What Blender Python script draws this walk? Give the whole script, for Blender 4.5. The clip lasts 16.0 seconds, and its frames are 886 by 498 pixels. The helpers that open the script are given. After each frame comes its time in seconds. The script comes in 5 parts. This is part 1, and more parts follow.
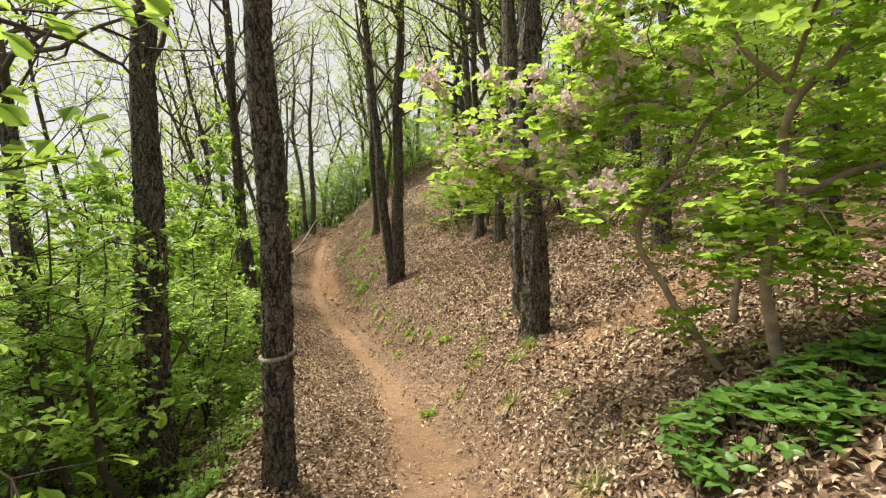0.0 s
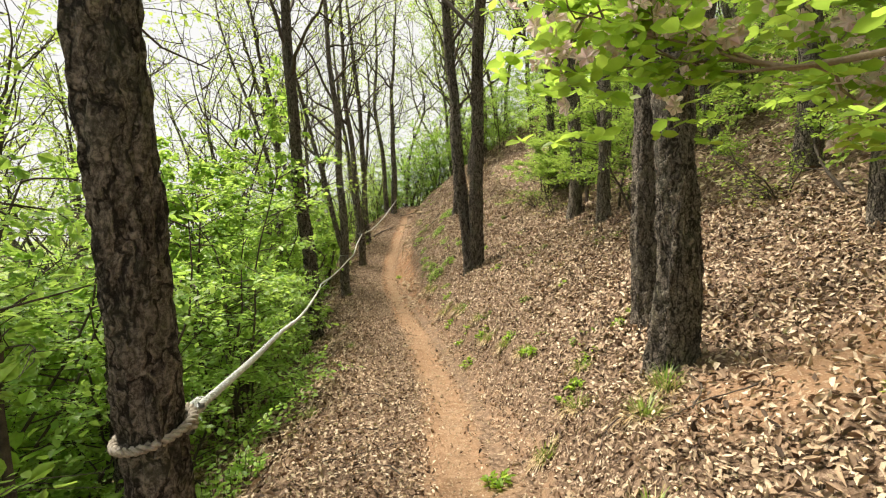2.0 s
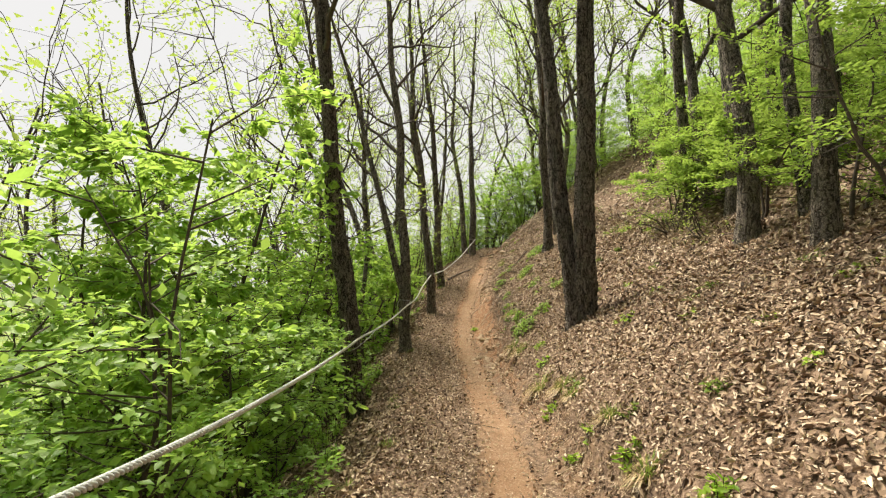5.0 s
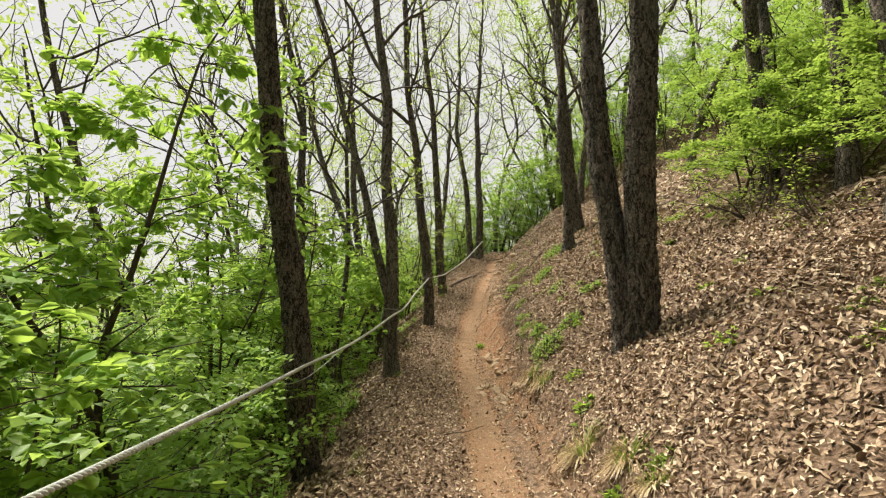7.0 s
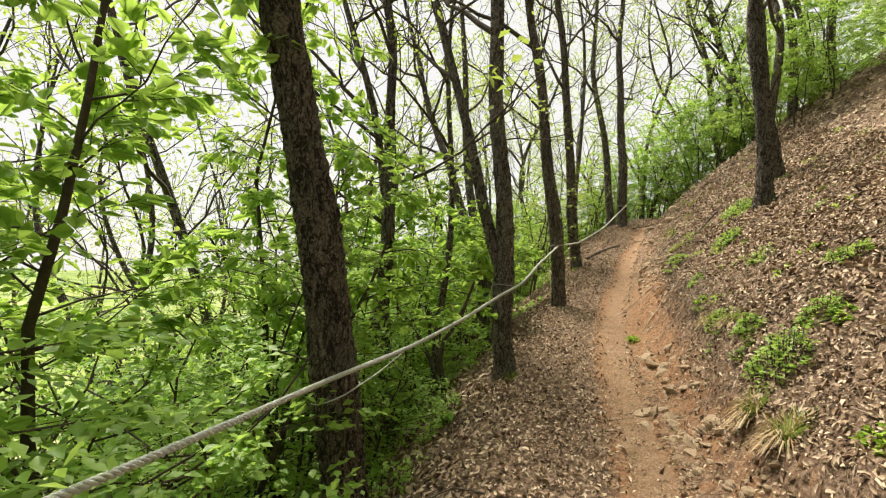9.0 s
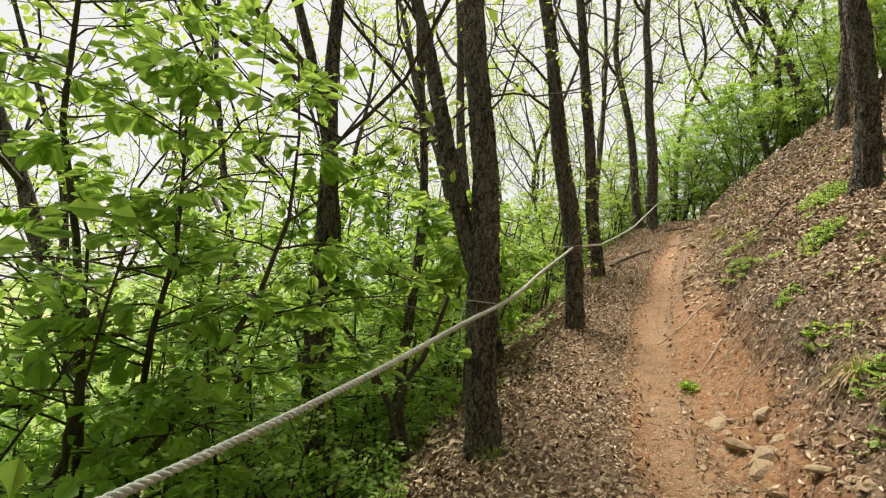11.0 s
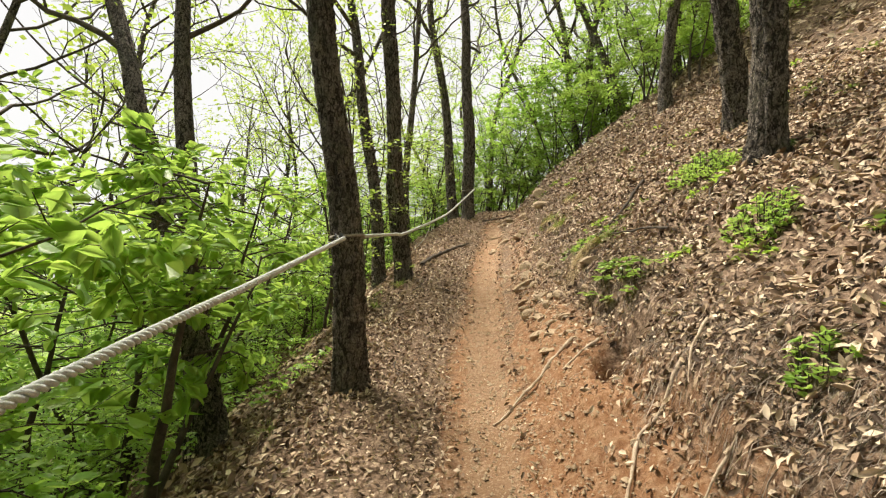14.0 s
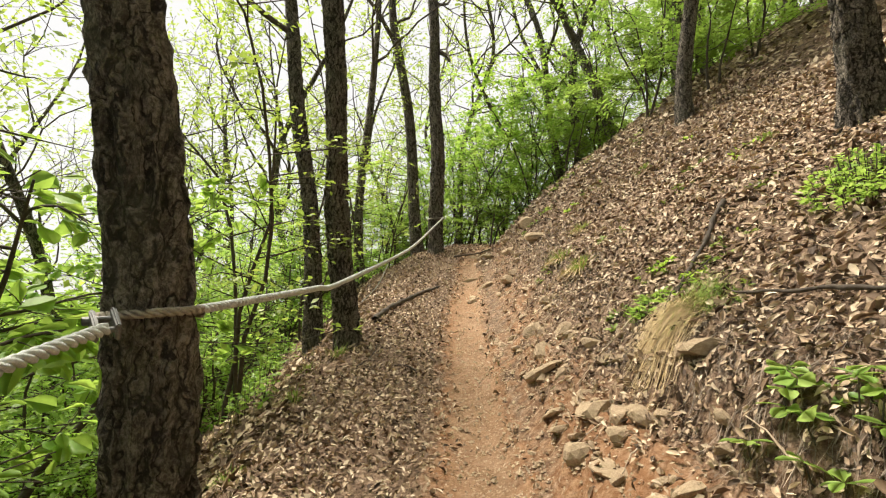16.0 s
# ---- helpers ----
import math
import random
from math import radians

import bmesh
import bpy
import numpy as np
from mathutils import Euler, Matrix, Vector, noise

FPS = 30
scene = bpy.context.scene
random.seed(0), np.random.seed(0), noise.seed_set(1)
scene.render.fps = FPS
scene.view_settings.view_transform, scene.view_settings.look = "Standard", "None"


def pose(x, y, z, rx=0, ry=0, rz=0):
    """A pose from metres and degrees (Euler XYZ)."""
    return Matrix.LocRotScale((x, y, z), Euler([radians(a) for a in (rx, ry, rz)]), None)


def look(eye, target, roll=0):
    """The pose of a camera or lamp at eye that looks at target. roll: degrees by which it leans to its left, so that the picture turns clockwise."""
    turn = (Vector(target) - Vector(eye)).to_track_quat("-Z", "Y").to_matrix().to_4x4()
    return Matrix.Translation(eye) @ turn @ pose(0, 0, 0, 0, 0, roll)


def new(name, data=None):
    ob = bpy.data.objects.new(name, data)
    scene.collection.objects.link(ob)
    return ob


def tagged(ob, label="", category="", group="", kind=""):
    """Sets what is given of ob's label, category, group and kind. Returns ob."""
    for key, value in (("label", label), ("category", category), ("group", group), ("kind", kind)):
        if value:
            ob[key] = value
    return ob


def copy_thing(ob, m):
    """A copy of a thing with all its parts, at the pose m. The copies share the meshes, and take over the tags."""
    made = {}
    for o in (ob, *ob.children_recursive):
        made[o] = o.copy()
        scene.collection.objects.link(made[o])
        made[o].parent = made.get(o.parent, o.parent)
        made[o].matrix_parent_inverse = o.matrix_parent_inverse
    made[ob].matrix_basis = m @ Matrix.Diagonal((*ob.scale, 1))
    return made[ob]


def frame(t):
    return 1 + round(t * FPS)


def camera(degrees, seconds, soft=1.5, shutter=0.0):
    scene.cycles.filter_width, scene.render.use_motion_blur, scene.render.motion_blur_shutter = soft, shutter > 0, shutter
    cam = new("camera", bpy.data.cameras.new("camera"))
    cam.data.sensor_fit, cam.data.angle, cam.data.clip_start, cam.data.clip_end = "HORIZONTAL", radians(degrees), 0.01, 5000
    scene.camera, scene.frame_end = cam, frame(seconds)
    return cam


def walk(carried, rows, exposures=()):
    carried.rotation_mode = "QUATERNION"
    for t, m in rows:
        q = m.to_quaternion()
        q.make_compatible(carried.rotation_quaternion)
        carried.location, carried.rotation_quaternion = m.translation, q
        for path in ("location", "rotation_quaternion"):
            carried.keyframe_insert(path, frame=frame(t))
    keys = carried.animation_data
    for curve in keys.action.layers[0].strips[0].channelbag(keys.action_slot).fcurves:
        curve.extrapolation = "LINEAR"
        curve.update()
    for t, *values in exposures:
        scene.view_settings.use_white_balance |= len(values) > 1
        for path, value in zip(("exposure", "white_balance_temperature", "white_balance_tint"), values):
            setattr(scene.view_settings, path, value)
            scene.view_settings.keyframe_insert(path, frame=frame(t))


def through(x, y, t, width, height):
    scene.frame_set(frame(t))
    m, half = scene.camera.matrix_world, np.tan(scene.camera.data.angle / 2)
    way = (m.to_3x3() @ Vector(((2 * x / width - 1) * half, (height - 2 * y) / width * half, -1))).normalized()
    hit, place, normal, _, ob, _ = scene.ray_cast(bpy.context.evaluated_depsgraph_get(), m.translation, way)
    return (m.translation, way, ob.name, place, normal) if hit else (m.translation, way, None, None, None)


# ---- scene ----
cam = camera(85.6, 16.0, soft=1.2)
METRES, EYE, TILT, LEAN, TURN = 18.0, 1.5, 0.0, 0.8, 0.0
EXPOSURE = 1.06
ROWS = [
    (0.0, 0.0, 0.0, 0.0, 0.0, 0.0, 0.0),
    (0.5, 0.0004, 0.0289, -0.003, 1.4, -1.16, -0.12),
    (1.0, 0.0071, 0.0577, -0.004, 4.41, -1.66, -0.4),
    (1.5, 0.0065, 0.082, -0.0024, 6.99, -2.04, -0.56),
    (2.0, 0.0029, 0.1097, -0.0037, 10.58, -2.11, -0.75),
    (2.5, 0.0005, 0.1388, -0.0067, 13.07, -1.74, -0.69),
    (3.0, -0.0067, 0.1667, -0.0096, 15.59, -1.3, -0.79),
    (3.5, -0.0115, 0.1969, -0.0123, 17.91, -0.42, -0.88),
    (4.0, -0.018, 0.2255, -0.0131, 18.97, 1.15, -0.95),
    (6.5, -0.066, 0.3795, -0.0243, 21.54, 4.83, -1.2),
    (7.0, -0.0723, 0.4109, -0.024, 21.38, 4.76, -1.19),
    (7.5, -0.0827, 0.443, -0.0262, 22.92, 4.42, -1.23),
    (8.0, -0.0952, 0.4721, -0.0264, 26.76, 4.12, -1.38),
    (8.5, -0.1089, 0.5041, -0.027, 30.12, 3.18, -1.39),
    (9.0, -0.1225, 0.5358, -0.0299, 36.9, 1.55, -1.51),
    (11.5, -0.185, 0.6868, -0.0325, 39.18, 2.98, -1.69),
    (12.0, -0.1998, 0.7164, -0.0312, 31.41, 3.72, -1.43),
    (12.5, -0.2081, 0.7423, -0.0298, 25.94, 4.48, -1.29),
    (13.0, -0.2153, 0.7705, -0.0267, 21.97, 4.16, -1.14),
    (13.5, -0.2238, 0.8002, -0.0242, 19.2, 2.73, -1.03),
    (14.0, -0.2292, 0.8319, -0.0224, 17.78, 2.35, -1.02),
    (14.5, -0.2401, 0.8613, -0.0197, 15.99, 2.91, -1.06),
    (15.0, -0.2479, 0.8915, -0.0166, 14.97, 3.64, -1.1),
    (15.5, -0.2588, 0.9215, -0.013, 13.38, 4.78, -1.13),
    (16.0, -0.2684, 0.9488, -0.0069, 13.04, 6.26, -1.15),
]
walk(cam, [(t, pose(0, 0, EYE, TILT, LEAN, TURN) @ pose(METRES * x, METRES * y, METRES * z, 90 + pitch, roll, yaw)) for t, x, y, z, yaw, pitch, roll in ROWS], exposures=[(0.0, EXPOSURE - 0.17), (2.0, EXPOSURE), (3.5, EXPOSURE), (6.5, EXPOSURE - 0.24), (7.2, EXPOSURE - 0.22), (9.0, EXPOSURE - 0.02), (11.5, EXPOSURE - 0.12), (12.5, EXPOSURE - 0.15), (13.5, EXPOSURE), (16.0, EXPOSURE + 0.04)])

# ---- world, sun, exposure ----
world = bpy.data.worlds.new("overcast_sky")
scene.world = world
world.use_nodes = True
wn, wl = world.node_tree.nodes, world.node_tree.links
wn.clear()
w_out, w_bg, w_sky, w_mix = wn.new("ShaderNodeOutputWorld"), wn.new("ShaderNodeBackground"), wn.new("ShaderNodeTexSky"), wn.new("ShaderNodeMix")
w_sky.sky_type, w_sky.sun_disc, w_sky.sun_elevation, w_sky.sun_rotation = "NISHITA", False, radians(61), radians(-64)
w_mix.data_type = "RGBA"
w_mix.inputs["Factor"].default_value = 0.95
w_mix.inputs["B"].default_value = (4.3, 4.2, 4.05, 1)
wl.new(w_sky.outputs[0], w_mix.inputs["A"])
wl.new(w_mix.outputs["Result"], w_bg.inputs[0])
wl.new(w_bg.outputs[0], w_out.inputs[0])
w_bg.inputs[1].default_value = 0.109
sun = new("sun", bpy.data.lights.new("sun", "SUN"))
sun.data.energy, sun.data.angle, sun.data.color = 5.0, radians(20), (1.0, 0.91, 0.76)
sun.matrix_world = look((-25, 12, 51), (0, 0, 0))


# ---- materials ----
class Nodes:
    """A small helper round a material's node tree."""

    def __init__(self, name):
        self.mat = bpy.data.materials.new(name)
        self.mat.use_nodes = True
        self.tree = self.mat.node_tree
        self.tree.nodes.clear()
        self.out = self.add("ShaderNodeOutputMaterial")
        self.bsdf = self.add("ShaderNodeBsdfPrincipled")
        self.link(self.bsdf.outputs[0], self.out.inputs[0])

    def add(self, kind, **values):
        n = self.tree.nodes.new(kind)
        for key, value in values.items():
            n.inputs[key.replace("_", " ")].default_value = value
        return n

    def link(self, a, b):
        self.tree.links.new(a, b)

    def coords(self, scale=(1, 1, 1)):
        tc, mp = self.add("ShaderNodeTexCoord"), self.add("ShaderNodeMapping")
        mp.inputs["Scale"].default_value = scale
        self.link(tc.outputs["Object"], mp.inputs["Vector"])
        return mp.outputs[0]

    def noise(self, scale, vec, detail=6, rough=0.6):
        n = self.add("ShaderNodeTexNoise", Scale=scale, Detail=detail, Roughness=rough)
        self.link(vec, n.inputs["Vector"])
        return n.outputs["Fac"]

    def voronoi(self, scale, vec, feature="F1", out="Distance"):
        n = self.add("ShaderNodeTexVoronoi", Scale=scale)
        n.feature = feature
        self.link(vec, n.inputs["Vector"])
        return n.outputs[out]

    def ramp(self, fac, stops):
        n = self.add("ShaderNodeValToRGB")
        while len(n.color_ramp.elements) < len(stops):
            n.color_ramp.elements.new(0.5)
        for e, (p, c) in zip(n.color_ramp.elements, stops):
            e.position, e.color = p, (*c, 1) if len(c) == 3 else c
        self.link(fac, n.inputs[0])
        return n.outputs[0]

    def mix(self, fac, a, b, blend="MIX"):
        n = self.add("ShaderNodeMix")
        n.data_type, n.blend_type = "RGBA", blend
        for value, slot in ((fac, 0), (a, 6), (b, 7)):
            if isinstance(value, bpy.types.NodeSocket):
                self.link(value, n.inputs[slot])
            else:
                n.inputs[slot].default_value = value if slot == 0 else (*value, 1)
        return n.outputs[2]

    def maths(self, op, a, b=0.0):
        n = self.add("ShaderNodeMath")
        n.operation = op
        for value, slot in ((a, 0), (b, 1)):
            if isinstance(value, bpy.types.NodeSocket):
                self.link(value, n.inputs[slot])
            else:
                n.inputs[slot].default_value = value
        return n.outputs[0]

    def finish(self, colour, rough=0.8, bump=None, strength=0.5, distance=0.02, spec=0.3):
        if isinstance(colour, bpy.types.NodeSocket):
            self.link(colour, self.bsdf.inputs["Base Color"])
        else:
            self.bsdf.inputs["Base Color"].default_value = (*colour, 1)
        if isinstance(rough, bpy.types.NodeSocket):
            self.link(rough, self.bsdf.inputs["Roughness"])
        else:
            self.bsdf.inputs["Roughness"].default_value = rough
        self.bsdf.inputs["Specular IOR Level"].default_value = spec
        if bump is not None:
            b = self.add("ShaderNodeBump", Strength=strength, Distance=distance)
            self.link(bump, b.inputs["Height"])
            self.link(b.outputs[0], self.bsdf.inputs["Normal"])
        return self.mat


def ground_material():
    n = Nodes("hillside_soil")
    v = n.coords()
    wear = n.add("ShaderNodeAttribute")
    wear.attribute_name = "soil"
    big, mid, fine = n.noise(0.9, v, 4), n.noise(7, v, 6), n.noise(60, v, 8, 0.7)
    scraps = n.noise(24, v, 8, 0.75)
    litter = n.ramp(scraps, [(0.38, (0.03, 0.02, 0.014)), (0.48, (0.14, 0.095, 0.066)), (0.58, (0.32, 0.23, 0.165)), (0.68, (0.56, 0.44, 0.345))])
    litter = n.mix(n.ramp(fine, [(0.35, (0.7, 0.7, 0.7)), (0.6, (0, 0, 0))]), litter, (0.16, 0.1, 0.062))
    far = n.noise(0.012, v, 5)
    valley = n.ramp(far, [(0.35, (0.07, 0.13, 0.035)), (0.55, (0.2, 0.26, 0.07)), (0.7, (0.3, 0.3, 0.16))])
    field = n.add("ShaderNodeAttribute")
    field.attribute_name = "valley"
    litter = n.mix(field.outputs["Fac"], litter, valley)
    soil = n.ramp(mid, [(0.25, (0.16, 0.1, 0.06)), (0.5, (0.27, 0.175, 0.11)), (0.75, (0.39, 0.275, 0.185))])
    soil = n.mix(n.ramp(big, [(0.4, (0, 0, 0)), (0.65, (0.7, 0.7, 0.7))]), soil, (0.29, 0.168, 0.096))
    grit = n.voronoi(95, v, out="Color")
    gsep = n.add("ShaderNodeSeparateColor")
    n.link(grit, gsep.inputs[0])
    soil = n.mix(n.ramp(gsep.outputs[1], [(0.75, (0, 0, 0)), (0.95, (0.6, 0.6, 0.6))]), soil, (0.5, 0.38, 0.26))
    soil = n.mix(n.ramp(fine, [(0.35, (0.45, 0.45, 0.45)), (0.6, (0, 0, 0))]), soil, (0.2, 0.1, 0.05))
    path = n.add("ShaderNodeAttribute")
    path.attribute_name = "tread"
    red = n.mix(mid, (0.14, 0.064, 0.03), (0.31, 0.158, 0.08))
    red = n.mix(n.ramp(scraps, [(0.44, (0, 0, 0)), (0.62, (0.75, 0.75, 0.75))]), red, (0.4, 0.26, 0.16))
    packed = n.ramp(n.maths("ADD", path.outputs["Fac"], n.maths("MULTIPLY", n.maths("SUBTRACT", big, 0.5), 0.9)), [(0.3, (0, 0, 0)), (0.75, (1, 1, 1))])
    soil = n.mix(packed, red, soil)
    mask = n.maths("ADD", wear.outputs["Fac"], n.maths("MULTIPLY", n.maths("SUBTRACT", mid, 0.5), 1.3))
    mask = n.ramp(mask, [(0.3, (0, 0, 0)), (0.72, (1, 1, 1))])
    col = n.mix(mask, litter, soil)
    bump = n.maths("ADD", n.maths("MULTIPLY", fine, 0.6), n.maths("ADD", n.maths("MULTIPLY", mid, 1.0), n.maths("MULTIPLY", scraps, 0.8)))
    return n.finish(col, 0.92, bump, 0.7, 0.03, 0.15)


def leaf_material(name, stops, through=0.35, rough=0.42, spec=0.5, lit=(0.52, 0.66, 0.13)):
    """Thin leaves: colour by leaf, some light passing through."""
    n = Nodes(name)
    geo = n.add("ShaderNodeNewGeometry")
    v = n.coords()
    base = n.ramp(geo.outputs["Random Per Island"], stops)
    base = n.mix(n.ramp(n.noise(45, v, 4), [(0.35, (0, 0, 0)), (0.75, (0.35, 0.35, 0.35))]), base, tuple(0.6 * c for c in stops[0][1]))
    n.finish(base, rough, n.noise(160, v, 2), 0.15, 0.01, spec)
    if through:
        tr, mx = n.add("ShaderNodeBsdfTranslucent"), n.add("ShaderNodeMixShader", Fac=through)
        n.link(n.mix(0.5, base, lit), tr.inputs[0])
        n.link(n.bsdf.outputs[0], mx.inputs[1])
        n.link(tr.outputs[0], mx.inputs[2])
        n.link(mx.outputs[0], n.out.inputs[0])
    return n.mat


def bark_material(name, dark, light, lichen=0.3, scale=1.0):
    """Rough oak bark: deep crooked fissures running up the stem between flaking ridges."""
    n = Nodes(name)
    v, v2 = n.coords((1, 1, 0.3)), n.coords()
    warp, sc = n.add("ShaderNodeVectorMath"), n.add("ShaderNodeVectorMath")
    nz = n.add("ShaderNodeTexNoise", Scale=11 * scale, Detail=4)
    n.link(v2, nz.inputs["Vector"])
    sc.operation = "SCALE"
    sc.inputs["Scale"].default_value = 0.09
    n.link(nz.outputs["Color"], sc.inputs[0])
    n.link(v, warp.inputs[0])
    n.link(sc.outputs[0], warp.inputs[1])
    w = warp.outputs[0]
    deep = n.maths("ABSOLUTE", n.maths("SUBTRACT", n.noise(17 * scale, w, 3, 0.5), 0.5))
    thin = n.maths("ABSOLUTE", n.maths("SUBTRACT", n.noise(38 * scale, w, 5, 0.65), 0.5))
    flakes, fine, patch = n.noise(52 * scale, v2, 8, 0.75), n.noise(150, v2, 5, 0.7), n.noise(3.5, v2, 4)
    mid = tuple(0.55 * a + 0.45 * b for a, b in zip(dark, light))
    col = n.ramp(flakes, [(0.36, dark), (0.46, mid), (0.56, light)])
    col = n.mix(n.ramp(thin, [(0.0, (0.8, 0.8, 0.8)), (0.06, (0, 0, 0))]), col, dark)
    col = n.mix(n.ramp(deep, [(0.012, (1, 1, 1)), (0.06, (0, 0, 0))]), col, tuple(0.55 * c for c in dark))
    col = n.mix(n.ramp(fine, [(0.58, (0, 0, 0)), (0.75, (0.45, 0.45, 0.45))]), col, tuple(min(1.35 * c, 1) for c in light))
    col = n.mix(n.ramp(patch, [(0.52, (0, 0, 0)), (0.7, (lichen, lichen, lichen))]), col, (0.17, 0.18, 0.13))
    bump = n.maths("ADD", n.ramp(deep, [(0, (0, 0, 0)), (0.1, (1, 1, 1))]), n.maths("MULTIPLY", n.ramp(thin, [(0, (0, 0, 0)), (0.09, (1, 1, 1))]), 0.5))
    bump = n.maths("ADD", bump, n.maths("ADD", n.maths("MULTIPLY", flakes, 0.9), n.maths("MULTIPLY", fine, 0.25)))
    return n.finish(col, 0.88, bump, 1.0, 0.035, 0.2)


def plain_material(name, dark, light, scale=20, rough=0.85, bump=0.4, spec=0.3, metal=0.0):
    n = Nodes(name)
    v = n.coords()
    a, b = n.noise(scale, v, 6), n.noise(scale * 7, v, 6, 0.7)
    col = n.mix(n.ramp(a, [(0.3, (0, 0, 0)), (0.7, (1, 1, 1))]), dark, light)
    col = n.mix(n.ramp(b, [(0.4, (0.4, 0.4, 0.4)), (0.6, (0, 0, 0))]), col, tuple(0.6 * c for c in dark))
    n.bsdf.inputs["Metallic"].default_value = metal
    return n.finish(col, rough, b, bump, 0.01, spec)


M_GROUND = ground_material()
M_LITTER = leaf_material("dry_oak_leaves", [(0, (0.05, 0.032, 0.021)), (0.2, (0.19, 0.125, 0.08)), (0.35, (0.32, 0.22, 0.145)), (0.6, (0.46, 0.338, 0.225)), (1, (0.74, 0.61, 0.455))], 0.0, 0.7, 0.25)
M_OAK = leaf_material("young_oak_leaves", [(0, (0.18, 0.38, 0.045)), (0.5, (0.3, 0.54, 0.07)), (1, (0.45, 0.66, 0.11))], 0.62)
M_MAPLE = leaf_material("shade_shrub_leaves", [(0, (0.19, 0.38, 0.055)), (0.5, (0.31, 0.52, 0.09)), (1, (0.44, 0.64, 0.15))], 0.6)
M_LAYER = leaf_material("layered_shrub_leaves", [(0, (0.09, 0.2, 0.02)), (0.5, (0.16, 0.3, 0.03)), (1, (0.28, 0.42, 0.055))], 0.6)
M_YOUNG = leaf_material("fresh_canopy_leaves", [(0, (0.16, 0.26, 0.03)), (0.5, (0.29, 0.4, 0.05)), (1, (0.46, 0.53, 0.1))], 0.5)
M_AZALEA = leaf_material("azalea_leaves", [(0, (0.16, 0.34, 0.025)), (0.5, (0.3, 0.5, 0.04)), (1, (0.44, 0.62, 0.07))], 0.72)
M_SEEDLING = leaf_material("seedling_leaves", [(0, (0.2, 0.36, 0.06)), (0.5, (0.33, 0.52, 0.1)), (1, (0.48, 0.64, 0.17))], 0.5)
M_CLUMP = leaf_material("low_shrub_leaves", [(0, (0.06, 0.16, 0.03)), (0.5, (0.105, 0.24, 0.04)), (1, (0.17, 0.34, 0.06))], 0.3)
M_PETAL = leaf_material("pale_pink_petals", [(0, (0.8, 0.54, 0.58)), (0.5, (0.84, 0.65, 0.67)), (1, (0.88, 0.77, 0.77))], 0.5, 0.5, 0.3, (0.9, 0.74, 0.77))
M_GRASS = leaf_material("grass_blades", [(0, (0.1, 0.2, 0.03)), (0.5, (0.2, 0.3, 0.04)), (1, (0.38, 0.4, 0.1))], 0.25)
M_STRAW = leaf_material("dry_grass_blades", [(0, (0.38, 0.25, 0.13)), (0.5, (0.54, 0.4, 0.22)), (1, (0.66, 0.52, 0.32))], 0.1)
M_STRAW_BITS = leaf_material("dry_straw_bits", [(0, (0.1, 0.07, 0.05)), (0.5, (0.27, 0.2, 0.15)), (1, (0.52, 0.42, 0.33))], 0.0, 0.8, 0.2)
M_BARK = bark_material("oak_bark", (0.05, 0.042, 0.034), (0.42, 0.36, 0.3), 0.45)
M_BARK_PALE = bark_material("grey_bark", (0.085, 0.07, 0.056), (0.46, 0.395, 0.325), 0.4)
M_TWIG = plain_material("twig_bark", (0.045, 0.035, 0.028), (0.12, 0.095, 0.075), 14)
M_AZALEA_BARK = plain_material("azalea_bark", (0.15, 0.105, 0.075), (0.36, 0.28, 0.21), 12)
M_ROOT = plain_material("pale_root", (0.36, 0.26, 0.18), (0.68, 0.56, 0.43), 16)
M_ROOTLET = plain_material("dry_rootlets", (0.13, 0.1, 0.075), (0.4, 0.33, 0.265), 20)
M_STONE = plain_material("ochre_stone", (0.32, 0.225, 0.14), (0.58, 0.455, 0.315), 9, 0.85, 0.6)
M_ROPE = plain_material("weathered_rope", (0.52, 0.54, 0.53), (0.8, 0.82, 0.8), 60, 0.9, 0.6, 0.15)
M_ROPE_OLD = plain_material("stained_rope", (0.26, 0.225, 0.18), (0.5, 0.45, 0.38), 60, 0.85, 0.5)
M_STEEL = plain_material("galvanised_steel", (0.16, 0.16, 0.16), (0.3, 0.3, 0.3), 40, 0.6, 0.3, 0.5, 0.8)

# ---- the lie of the land: a trail along a hillside ----
def smooth_table(ys, vs, lo=-40.0, hi=140.0, step=0.1, width=15):
    """A smoothed table of a curve through a few heights or offsets along the trail."""
    grid = np.arange(lo, hi, step)
    v = np.interp(grid, ys, vs)
    k = np.hanning(width + 2)[1:-1]
    pad = np.concatenate([np.full(width, v[0]), v, np.full(width, v[-1])])
    return grid, np.convolve(pad, k / k.sum(), "same")[width:-width]


TRAIL_Y = [-40, 0, 3, 5.2, 6.8, 8.5, 10.5, 12.8, 14.4, 17.3, 20.4, 23.8, 26, 30, 40, 60, 140]
TRAIL_X = [2, 0.15, 0.0, -0.35, -0.75, -1.25, -1.95, -2.85, -3.55, -4.6, -5.35, -6.0, -6.3, -6.2, -4.5, 0, 10]
TRAIL_Z = [0.8, 0, -0.17, -0.33, -0.46, -0.52, -0.54, -0.48, -0.3, 0.06, 0.7, 1.62, 2.35, 3.1, 0.8, -6, -16]
GX, GXV = smooth_table(TRAIL_Y, TRAIL_X)
GZ, GZV = smooth_table(TRAIL_Y, TRAIL_Z)
RIGHT_U = [0, 0.3, 0.45, 0.7, 1, 1.5, 2, 3, 4, 6, 10, 20, 40, 80, 300]
